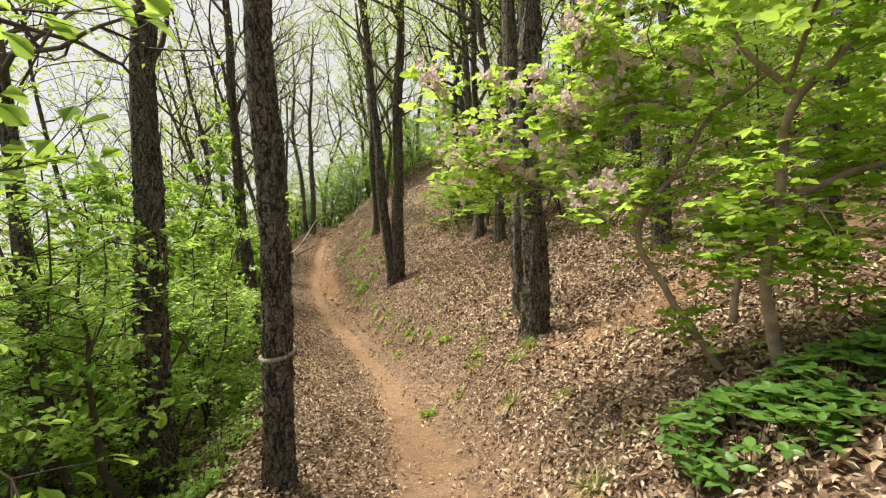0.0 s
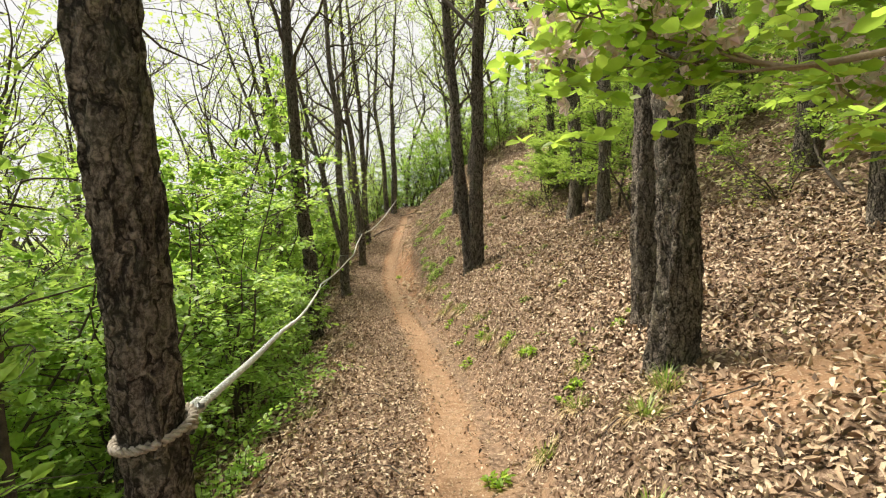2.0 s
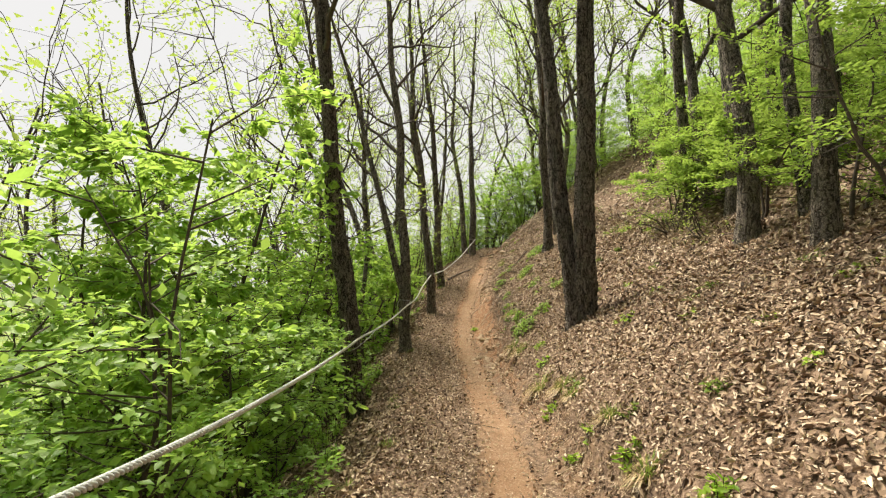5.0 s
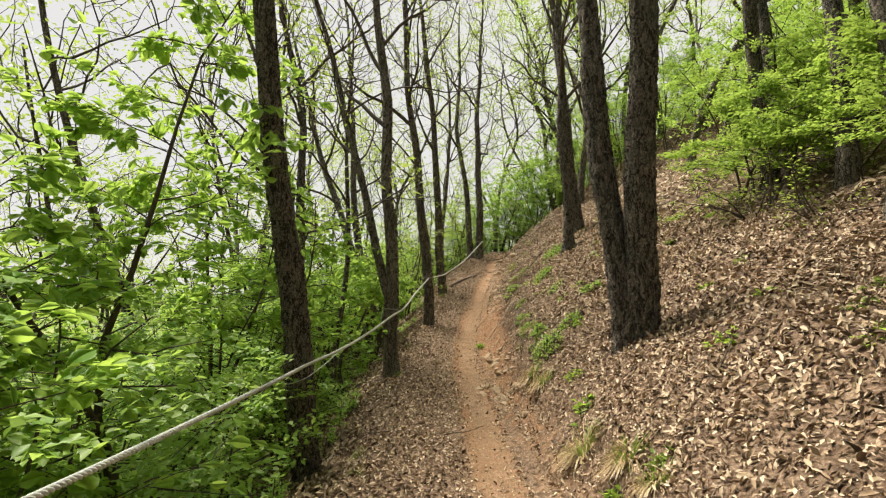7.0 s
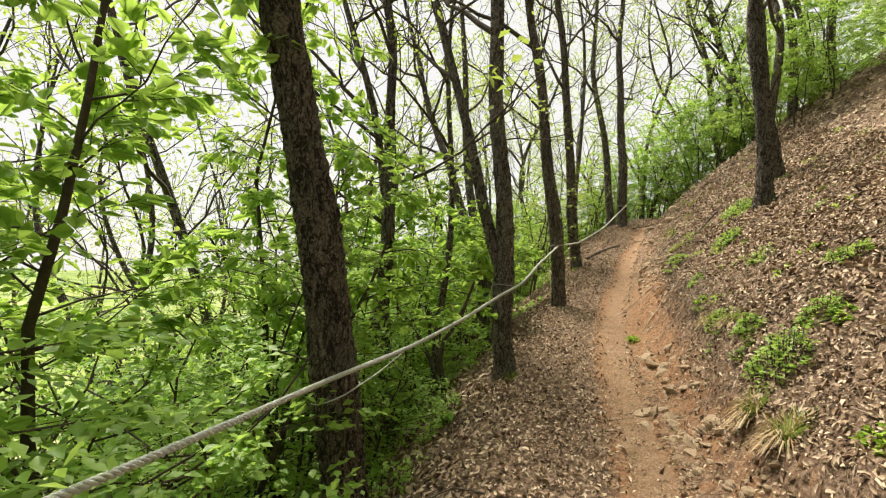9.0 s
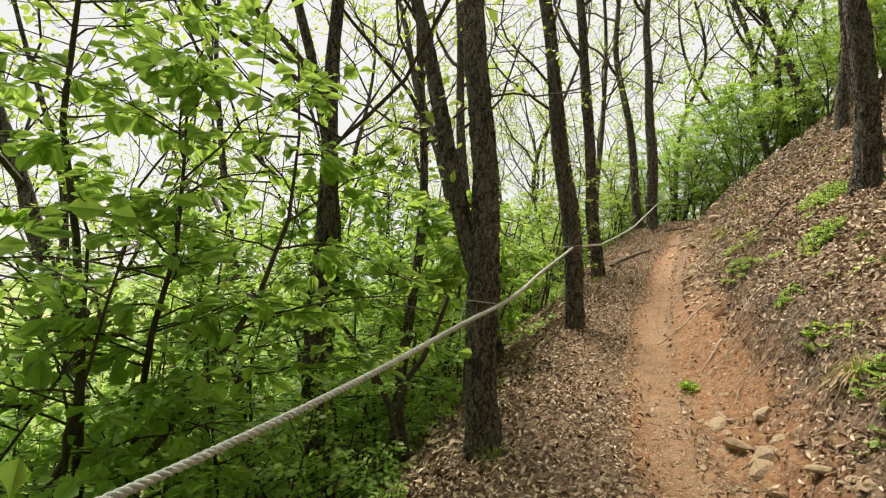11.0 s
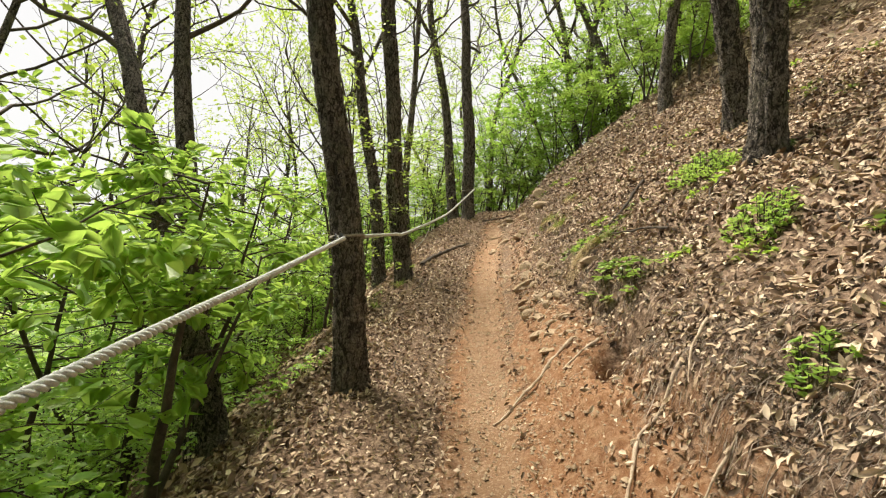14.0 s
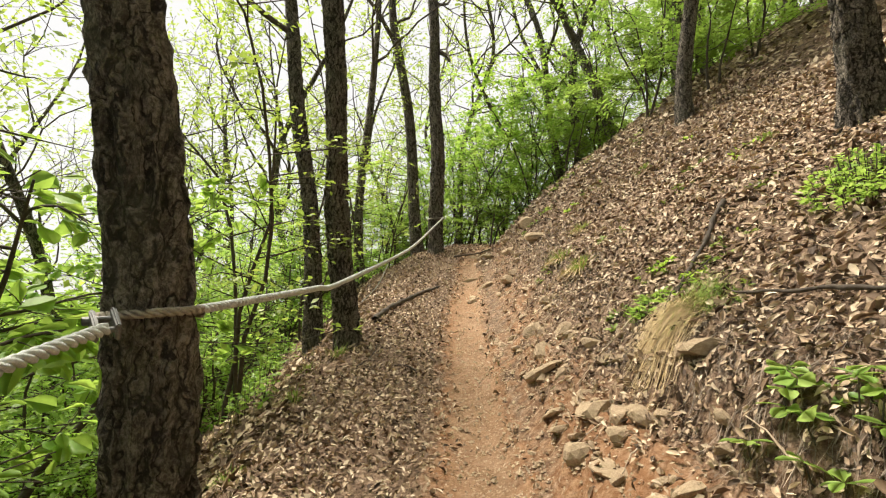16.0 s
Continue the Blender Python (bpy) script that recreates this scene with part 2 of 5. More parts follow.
RIGHT_Z = [0, 0.02, 0.1, 0.38, 0.66, 1.0, 1.32, 1.88, 2.42, 3.4, 5.0, 8.5, 13, 15, 12]
LEFT_U = [0, 1.15, 1.5, 2.0, 3, 5, 8, 15, 40, 80, 250]
LEFT_Z = [0, -0.03, -0.12, -0.42, -1.1, -2.4, -4.2, -7.5, -18, -30, -40]


def trail_x(y):
    return np.interp(y, GX, GXV)


def trail_z(y):
    return np.interp(y, GZ, GZV)


def ground_z(x, y):
    """The height of the ground, for arrays or single places."""
    x, y = np.asarray(x, float), np.asarray(y, float)
    u = x - trail_x(y)
    k = np.interp(y, [-5, 3, 6, 8, 12, 20, 24, 28], [0.6, 0.62, 0.75, 0.95, 1.0, 1.03, 1.1, 1.35])
    z = trail_z(y) + np.where(u > 0, k * np.interp(u, RIGHT_U, RIGHT_Z), np.interp(-u, LEFT_U, LEFT_Z))
    rough = np.clip(np.abs(u + 0.1) - 0.25, 0, 1)
    z = z + rough * (0.035 * np.sin(2.1 * x + 1.3 * y) * np.sin(1.7 * y - 0.9 * x) + 0.03 * np.sin(5.3 * x - 2.2 * y + 1) * np.sin(4.1 * y + 1.9 * x))
    cut = np.interp(y, [3, 6, 9, 14, 15.5, 17, 20, 22, 26], [0.25, 0.35, 0.4, 0.45, 0.9, 1.1, 0.8, 0.4, 0.2]) * (0.75 + 0.25 * np.sin(2.7 * y) + 0.15 * np.sin(6.1 * y + 1))
    edge = np.interp(y, [14, 15.5, 18.5, 19.5], [0.7, 0.82, 0.86, 0.75]) + 0.07 * np.sin(1.7 * y + 0.5) + 0.04 * np.sin(5.2 * y)
    z = z + np.interp(y, [13, 14.5], [0.16, 0.08]) * cut * np.tanh((u - edge) / 0.045) * np.exp(-((u - edge) / 0.33) ** 2)
    z = z - 0.5 * np.exp(-(((x + 4.0) / 0.12) ** 2 + ((y - 18.1) / 0.14) ** 2)) - 0.1 * np.exp(-(((x + 3.5) / 0.1) ** 2 + ((y - 16.9) / 0.2) ** 2))
    z = z + np.interp(y, [17.0, 18.4, 20.5, 23], [0, 1, 1, 0.6]) * np.interp(u, [0.05, 0.15, 0.3, 0.43, 0.6, 0.85], [0, 0.05, 0.11, 0.19, 0.13, 0])
    z = z - 0.03 * np.exp(-(u / 0.25) ** 2)
    return np.maximum(z, -42.0)


# ---- mesh tools ----
class Bag:
    """Gathers vertices and faces of one mesh."""

    def __init__(self):
        self.v, self.f, self.n = [], [], 0

    def add(self, verts, faces):
        verts, faces = np.asarray(verts, float).reshape(-1, 3), np.asarray(faces, int)
        self.v.append(verts)
        self.f.append(faces + self.n)
        self.n += len(verts)

    def mesh(self, name, material, smooth=True):
        me = bpy.data.meshes.new(name)
        if self.v:
            verts = np.concatenate(self.v)
            counts = np.concatenate([np.full(len(f), f.shape[1]) for f in self.f])
            loops = np.concatenate([f.ravel() for f in self.f])
            me.vertices.add(len(verts))
            me.vertices.foreach_set("co", verts.ravel().astype(np.float32))
            me.loops.add(len(loops))
            me.loops.foreach_set("vertex_index", loops.astype(np.int32))
            me.polygons.add(len(counts))
            me.polygons.foreach_set("loop_start", np.concatenate([[0], np.cumsum(counts)[:-1]]).astype(np.int32))
            me.polygons.foreach_set("loop_total", counts.astype(np.int32))
            me.polygons.foreach_set("use_smooth", np.full(len(counts), smooth))
            me.update(calc_edges=True)
        me.materials.append(material)
        return me


def part(name, bag, material, parent=None, label="", smooth=True):
    ob = new(name, bag.mesh(name, material, smooth))
    if parent is not None:
        ob.parent = parent
    return tagged(ob, label)


def thing(name, place, label, category, group="", kind=""):
    ob = new(name)
    ob.empty_display_size = 0.2
    ob.location = place
    return tagged(ob, label, category, group, kind)


def unit(v):
    v = np.asarray(v, float)
    return v / (np.linalg.norm(v, axis=-1, keepdims=True) + 1e-9)


def tube(bag, pts, radii, segs=8, ridge=0.0, seed=0, cap=True):
    """A round, tapering length of wood or rope along a line of points."""
    pts, radii = np.asarray(pts, float), np.asarray(radii, float)
    k = len(pts)
    tan = unit(np.gradient(pts, axis=0))
    ref = np.array([1.0, 0.13, 0.07]) if abs(tan[0][0]) < 0.8 else np.array([0.1, 1.0, 0.05])
    a = unit(ref - tan * (tan @ ref)[:, None])
    b = np.cross(tan, a)
    th = np.linspace(0, 2 * np.pi, segs, endpoint=False)
    rr = np.repeat(radii[:, None], segs, 1)
    if ridge:
        r = np.random.RandomState(seed)
        along = np.concatenate([[0], np.cumsum(np.linalg.norm(np.diff(pts, axis=0), axis=1))])[:, None]
        w = np.zeros_like(rr)
        for _ in range(9):
            w = w + r.uniform(0.3, 1) * np.sin(r.randint(2, segs // 2 - 2) * th[None, :] + r.uniform(-9, 9) * along + r.uniform(0, 6.3) + 1.2 * np.sin(r.uniform(2, 7) * along + r.uniform(0, 6)))
        w = w + 0.9 * np.sin(2 * th[None, :] + 1.7 * along + seed) + 0.6 * np.sin(3 * th[None, :] - 2.3 * along)
        w = w + r.uniform(-1.6, 1.6, w.shape)
        rr = rr * (1 + ridge * w)
    v = pts[:, None, :] + rr[..., None] * (np.cos(th)[None, :, None] * a[:, None, :] + np.sin(th)[None, :, None] * b[:, None, :])
    i, j = np.meshgrid(np.arange(k - 1), np.arange(segs), indexing="ij")
    j2 = (j + 1) % segs
    f = np.stack([i * segs + j, i * segs + j2, (i + 1) * segs + j2, (i + 1) * segs + j], -1).reshape(-1, 4)
    bag.add(v, f)
    if cap:
        tip = pts[-1] + tan[-1] * radii[-1] * 0.5
        ring = v[-1]
        bag.add(np.concatenate([ring, tip[None]]), [[q, (q + 1) % segs, segs] for q in range(segs)])


def small_leaves(bag, at, way, up, length, width, seed=0):
    """Many small leaves of four points, folded along the midrib."""
    r = np.random.RandomState(seed)
    at, way = np.asarray(at, float), unit(way)
    n = len(at)
    side = unit(np.cross(way, np.broadcast_to(np.asarray(up, float), (n, 3))))
    nor = np.cross(side, way)
    length, width = np.broadcast_to(length, (n,))[:, None], np.broadcast_to(width, (n,))[:, None]
    lift = nor * width * r.uniform(0, 0.3, (n, 1))
    v = np.stack([at, at + way * length * 0.5 + side * width * 0.5 + lift, at + way * length, at + way * length * 0.5 - side * width * 0.5 + lift], 1)
    base = (np.arange(n) * 4)[:, None]
    bag.add(v, np.concatenate([base + np.array([[0, 1, 2]]), base + np.array([[0, 2, 3]])]))


def leaves(bag, at, way, up, length, width, fold=0.25, curl=0.2, seed=0):
    """Many leaves, each of six points folded along its midrib: base, two shoulders, two upper sides, tip."""
    r = np.random.RandomState(seed)
    at, way = np.asarray(at, float), unit(way)
    n = len(at)
    up = np.broadcast_to(np.asarray(up, float), (n, 3))
    side = unit(np.cross(way, up))
    nor = np.cross(side, way)
    length, width = np.broadcast_to(length, (n,))[:, None], np.broadcast_to(width, (n,))[:, None]
    fo = (fold * r.uniform(0.2, 1.4, (n, 1))) * width
    cu = curl * r.uniform(-1.2, 1.0, (n, 1)) * length
    p0 = at
    p1 = at + way * length * 0.38 + nor * cu * 0.35 - nor * fo * 0.0
    p2 = at + way * length + nor * cu * -0.9
    l1, r1 = at + way * length * 0.3 + side * width * 0.44 + nor * fo, at + way * length * 0.3 - side * width * 0.44 + nor * fo
    l2, r2 = at + way * length * 0.7 + side * width * 0.42 + nor * (fo - 0.3 * cu), at + way * length * 0.7 - side * width * 0.42 + nor * (fo - 0.3 * cu)
    v = np.stack([p0, p1, p2, l1, r1, l2, r2], 1).reshape(-1, 3)
    base = (np.arange(n) * 7)[:, None]
    f3 = np.concatenate([base + np.array([[0, 3, 1]]), base + np.array([[0, 1, 4]])])
    f4 = np.concatenate([base + np.array([[1, 3, 5, 2]]), base + np.array([[1, 2, 6, 4]])])
    k = bag.n
    bag.v.append(v)
    bag.f.append(f3 + k)
    bag.f.append(f4 + k)
    bag.n += len(v)


def broad_leaves(bag, at, way, up, length, seed=0):
    """Large young oak leaves: broadest past the middle, with a toothed edge, drooping at the tip."""
    r = np.random.RandomState(seed)
    at, way = np.asarray(at, float), unit(way)
    n = len(at)
    side = unit(np.cross(way, np.broadcast_to(np.asarray(up, float), (n, 3))))
    nor = np.cross(side, way)
    length = np.broadcast_to(length, (n,))[:, None]
    droop, fold = r.uniform(-0.05, 0.4, (n, 1)), r.uniform(0.02, 0.3, (n, 1))
    s_mid = [0, 0.22, 0.42, 0.62, 0.82, 1.0]
    mid = [at + (way * s - nor * droop * s * s) * length for s in s_mid]
    edge = []
    for s, w in ((0.26, 0.13), (0.4, 0.27), (0.63, 0.36), (0.85, 0.24)):
        for sign in (1, -1):
            ww = w * r.uniform(0.8, 1.2, (n, 1))
            edge.append(at + (way * (s + r.uniform(-0.03, 0.03, (n, 1))) - nor * droop * s * s + side * sign * ww + nor * fold * ww) * length)
    v = np.stack(mid + edge, 1)
    tri, quad = [], []
    for o in (0, 1):
        e = [6 + 2 * k + o for k in range(4)]
        tri += [[0, e[0], 1], [4, e[3], 5]]
        quad += [[1, e[0], e[1], 2], [2, e[1], e[2], 3], [3, e[2], e[3], 4]]
    base = (np.arange(n) * 14)[:, None]
    k = bag.n
    bag.v.append(v.reshape(-1, 3))
    bag.f.append(np.concatenate([base + np.array([q]) for q in tri]) + k)
    bag.f.append(np.concatenate([base + np.array([q]) for q in quad]) + k)
    bag.n += n * 14


def wander(start, way, length, steps, r, wild=0.25, lift=0.0):
    """A crooked line from start."""
    pts, d = [np.asarray(start, float)], unit(way)
    for _ in range(steps):
        d = unit(d + r.normal(0, wild, 3) + np.array([0, 0, lift]))
        pts.append(pts[-1] + d * length / steps)
    return np.array(pts)


# ---- the ground, one sheet to the horizon ----
def ground():
    us = np.concatenate([-np.geomspace(2500, 6, 44), np.arange(-5.5, -2, 0.16), np.arange(-2, 0.4, 0.07), np.arange(0.4, 1.15, 0.03), np.arange(1.15, 2.6, 0.07), np.arange(2.6, 7, 0.16), np.geomspace(7.2, 2500, 44)])
    ys = np.concatenate([-np.geomspace(2500, 4, 30), np.arange(-3.6, 14, 0.12), np.arange(14, 22, 0.06), np.arange(22, 30, 0.12), np.geomspace(30.2, 2500, 44)])
    U, Y = np.meshgrid(us, ys)
    X = U + trail_x(Y)
    Z = ground_z(X, Y)
    k, m = Z.shape
    near = (np.abs(U) < 4) & (Y > -3) & (Y < 30)
    r = np.random.RandomState(4)
    Z = Z + np.where(near, r.normal(0, 0.006, Z.shape) * (1 + 1.3 * (U > 0.25)), 0)
    bag = Bag()
    i, j = np.meshgrid(np.arange(k - 1), np.arange(m - 1), indexing="ij")
    bag.add(np.stack([X, Y, Z], -1), np.stack([i * m + j, i * m + j + 1, (i + 1) * m + j + 1, (i + 1) * m + j], -1).reshape(-1, 4))
    ob = part("ground", bag, M_GROUND)
    tagged(ob, "hillside of brown leaf litter with a bare ochre trail", "ground", "", "structure")
    soil = bare_soil(X, Y)
    at = ob.data.attributes.new("soil", "FLOAT", "POINT")
    at.data.foreach_set("value", soil.ravel().astype(np.float32))
    ap = ob.data.attributes.new("tread", "FLOAT", "POINT")
    ap.data.foreach_set("value", np.clip(np.maximum(1.3 - np.abs(U + 0.03) / np.interp(Y, [0, 4, 9, 16, 22], [0.34, 0.26, 0.22, 0.22, 0.21]), np.interp(Y, [11, 14.5], [0.75, 0])), 0, 1).ravel().astype(np.float32))
    av = ob.data.attributes.new("valley", "FLOAT", "POINT")
    av.data.foreach_set("value", np.clip((-Z - 12) / 10, 0, 1).ravel().astype(np.float32))
    return ob


def bare_soil(x, y):
    """How bare of leaves the soil is, 0 to 1: the trodden tread, the cut bank, a side trail."""
    u = x - trail_x(y)
    half = np.interp(y, [0, 4, 9, 13, 16, 22, 25, 28], [0.34, 0.24, 0.19, 0.19, 0.22, 0.19, 0.13, 0.1])
    mid = 0.03 * np.sin(1.9 * y)
    off = u - mid
    tread = np.where(off > 0, np.clip(1.25 - off / half * 0.75, 0, 1), np.clip(1.05 + (off + half * 0.6) / 0.34, 0, 1))
    bank_w = np.interp(y, [0, 4, 10, 14, 17, 19, 21, 24], [0.4, 0.5, 0.4, 0.4, 0.55, 0.5, 0.4, 0.35])
    bank = np.clip(1.15 - np.abs(u - 0.45) / bank_w, 0, 1) * np.interp(y, [0, 8, 12, 15, 16, 18.5, 20, 24], [0.55, 0.42, 0.46, 0.7, 1.0, 1.0, 0.6, 0.45])
    left = 0.15 * np.clip(1 - np.abs(u + 0.55) / 0.6, 0, 1) * np.interp(y, [8, 14], [0.8, 1.2])
    side = 0.8 * np.exp(-((y - (4.85 + 0.12 * u)) / 0.6) ** 2) * np.clip(u - 0.6, 0, 1) * np.clip(6 - u, 0, 1)
    return np.clip(np.maximum.reduce([tread, bank, left, side]), 0, 1)


ground()


# ---- trees ----
TRUNKS = {}


def trunk_at(seed, z):
    """The centre and radius of a trunk at a height in the world."""
    line, rr, base = TRUNKS[seed]
    h = line[:, 2] + base[2]
    return (float(np.interp(z, h, line[:, 0] + base[0])), float(np.interp(z, h, line[:, 1] + base[1])), z), float(np.interp(z, h, rr))


def make_tree(name, base, lean, height, radius, label, stems=(), seed=0, near=False, bark=None, leaf=None, leaf_size=0.07, leaf_count=1500,
              limb_from=0.4, limbs=9, bend=0.25, group="", reach=2.6, flare=0.35, category="tree"):
    """A tree: a tapered trunk (and more stems), limbs and a loose crown. stems: (from height, lean x, lean y, height, radius)."""
    r = np.random.RandomState(seed)
    bark, leaf = bark or M_BARK, leaf or M_YOUNG
    tree = thing(name, (base[0], base[1], base[2]), label, category, group)
    trunk, crown, boughs = Bag(), Bag(), []
    lines = []
    for s, (h0, lx, ly, hh, rad) in enumerate([(0.0, lean[0], lean[1], height, radius), *stems]):
        h = np.concatenate([np.linspace(-0.5, 4.0, 120), np.linspace(4.0, hh, 16)[1:]]) if near else np.linspace(-0.5, hh, 26)
        if h0 > 0:
            h = h[h >= h0]
        ph = r.uniform(0, 6.3, 4)
        amp = bend * np.clip(h / 6, 0, 1)
        x = lx * h + amp * (np.sin(0.55 * h + ph[0]) - np.sin(ph[0])) * 0.6 + (0.025 if near else 0.06) * np.sin((2.1 if near else 1.3) * h + ph[1])
        y = ly * h + amp * (np.sin(0.5 * h + ph[2]) - np.sin(ph[2])) * 0.6 + (0.025 if near else 0.06) * np.sin((1.8 if near else 1.1) * h + ph[3])
        if h0 > 0:
            ox, oy = lines[0][0], lines[0][1]
            x, y = x - x[0] + np.interp(h0, ox[:, 2], ox[:, 0]), y - y[0] + np.interp(h0, ox[:, 2], ox[:, 1])
        elif s > 0:
            x, y = x + 0.9 * rad * np.sign(lx - lean[0] or 1), y + 0.0 * h
        rr = rad * np.clip(1 - 0.8 * np.clip(h / hh, 0, 1) ** 1.1, 0.12, 1)
        rr = rr * (1 + flare * np.exp(-np.clip(h + 0.1, 0, 9) / 0.22))
        pts = np.stack([x, y, h], 1)
        tube(trunk, pts, rr, 38 if near else 9, 0.05 if near else 0.0, seed + s)
        lines.append((pts, rr))
    TRUNKS[seed] = (*lines[0], base)
    tips = []
    for pts, rr in lines:
        hh = pts[-1][2]
        for q in range(limbs):
            h = hh * (limb_from + (0.98 - limb_from) * (q + r.uniform(0, 1)) / limbs)
            i = int(np.argmin(np.abs(pts[:, 2] - h)))
            an = r.uniform(0, 6.3)
            size = reach * r.uniform(0.6, 1.2) * (1.15 - 0.6 * h / hh)
            way = np.array([math.cos(an), math.sin(an), r.uniform(0.3, 1.3)])
            wood = Bag()
            boughs.append(wood)
            limb = wander(pts[i], way, size * 1.6, 9, r, 0.2, 0.07)
            lr = max(0.02, rr[i] * r.uniform(0.4, 0.65))
            tube(wood, limb, np.linspace(lr, 0.007, len(limb)), 5, cap=False)
            for w in range(5):
                k = r.randint(2, len(limb))
                sub = wander(limb[k], unit(r.normal(0, 1, 3)) + way * 0.6 + np.array([0, 0, 0.3]), size * r.uniform(0.4, 0.85), 5, r, 0.25, 0.05)
                tube(wood, sub, np.linspace(max(0.009, lr * 0.45), 0.005, len(sub)), 3, cap=False)
                tips += [sub[-1], sub[-2], sub[3], sub[2]]
                tw = wander(sub[r.randint(1, len(sub))], unit(r.normal(0, 1, 3)), size * 0.35, 2, r, 0.3)
                tube(wood, tw, np.linspace(0.006, 0.003, len(tw)), 3, cap=False)
                tips += [tw[-1], tw[-2]]
    leaf_count = int(leaf_count * (0.5 if leaf is M_YOUNG else 1.0))
    if leaf_count:
        tips = np.array(tips)
        at = tips[r.randint(0, len(tips), leaf_count)] + r.normal(0, 0.13, (leaf_count, 3))
        way = r.normal(0, 1, (leaf_count, 3)) * [1, 1, 0.4] + [0, 0, -0.3]
        ln = leaf_size * r.uniform(0.6, 1.35, leaf_count)
        small_leaves(crown, at, way, r.normal(0, 0.4, (leaf_count, 3)) + [0, 0, 1], ln, ln * 0.6, seed)
    part("trunk", trunk, bark, tree)
    for wood in boughs:
        part("limb", wood, M_TWIG, tree)
    if leaf_count:
        part("crown", crown, leaf, tree, "sparse fresh spring leaves")
    return tree


def in_the_way(p, clear):
    """Whether points hang over the walkway."""
    u = p[:, 0] - trail_x(p[:, 1])
    return (np.abs(u) < clear) & (p[:, 2] < trail_z(p[:, 1]) + 3.4)


def make_sapling(name, base, height, label, seed=0, stems=3, leaf=None, leaf_size=0.1, leaf_count=1600, spread=1.0, group="understory", lean=(0, 0), radius=0.025, low=0.35, category="shrub", fine=True, clear=None):
    """A young tree or shrub of the understory: slim stems, wide flat sprays of leaves."""
    r = np.random.RandomState(seed)
    plant = thing(name, base, label, category, group)
    crown = Bag()
    at, ways, woods = [], [], []
    for s in range(stems):
        wood = Bag()
        woods.append(wood)
        an = r.uniform(0, 6.3)
        out = r.uniform(0.05, 0.35) if stems > 1 else 0.05
        hh = height * r.uniform(0.75, 1.05)
        stem = wander([0.06 * math.cos(an), 0.06 * math.sin(an), -0.2], [out * math.cos(an) + lean[0], out * math.sin(an) + lean[1], 1], hh + 0.2, 9, r, 0.17, 0.09)
        tube(wood, stem, np.linspace(radius * r.uniform(0.8, 1.2), 0.006, len(stem)), 7)
        sprays = int(9 * height / 3) + 3
        for q in range(sprays):
            fr = low + (1 - low) * (q + r.uniform(0, 1)) / sprays
            k = fr * (len(stem) - 1)
            i = min(int(k), len(stem) - 2)
            p = stem[i] + (stem[i + 1] - stem[i]) * (k - i)
            a2 = r.uniform(0, 6.3)
            size = spread * r.uniform(0.5, 1.1) * (1.25 - 0.7 * fr)
            arm = wander(p, [math.cos(a2), math.sin(a2), 0.35], size, 5, r, 0.16, -0.03)
            if clear is not None and np.any(in_the_way(arm + np.array(base), clear)):
                continue
            tube(wood, arm if clear is not None else arm[[0, 3, 5]], np.linspace(0.009, 0.003, len(arm) if clear is not None else 3), 4 if fine else 3, cap=False)
            for w in range(6 if fine else 4):
                k2 = r.randint(1, len(arm))
                d2 = unit(arm[-1] - arm[0]) + r.normal(0, 0.7, 3) * [1, 1, 0.25]
                tw = wander(arm[k2], d2, size * r.uniform(0.25, 0.5), 2, r, 0.18, -0.02)
                if clear is not None:
                    tube(wood, tw, np.linspace(0.004, 0.002, len(tw)), 3, cap=False)
                for p2 in (tw[0] * 0.4 + tw[1] * 0.6, tw[1], tw[1] * 0.5 + tw[2] * 0.5, tw[2]):
                    at.append(p2)
                    ways.append(tw[-1] - tw[0])
            at.append(arm[-1])
            ways.append(arm[-1] - arm[0])
    at, ways = np.array(at), unit(np.array(ways))
    pick = r.randint(0, len(at), leaf_count)
    pos = at[pick] + r.normal(0, 0.05, (leaf_count, 3)) * [1, 1, 0.5]
    way = ways[pick] + r.normal(0, 0.8, (leaf_count, 3)) * [1, 1, 0.35] + [0, 0, -0.25 if clear is None else -0.35]
    ln = leaf_size * r.uniform(0.55, 1.3, leaf_count)
    up = r.normal(0, 0.28 if clear is None else 0.5, (leaf_count, 3)) + [0, 0, 1]
    if clear is not None:
        ok = ~in_the_way(pos + np.array(base), clear + 0.12)
        pos, way, ln, up = pos[ok], way[ok], ln[ok], up[ok]
    if fine:
        broad_leaves(crown, pos, way, up, ln, seed) if clear is not None else leaves(crown, pos, way, up, ln, ln * 0.62, 0.18, 0.2, seed)
    else:
        small_leaves(crown, pos, way, up, ln, ln * 0.62, seed)
    for wood in woods:
        part("stem", wood, M_TWIG, plant)
    part("foliage", crown, leaf or M_OAK, plant)
    return plant


def on_ground(x, y, sink=0.03):
    return (x, y, float(ground_z(x, y)) - sink)


OAK = "rough dark-barked oak standing beside the trail"
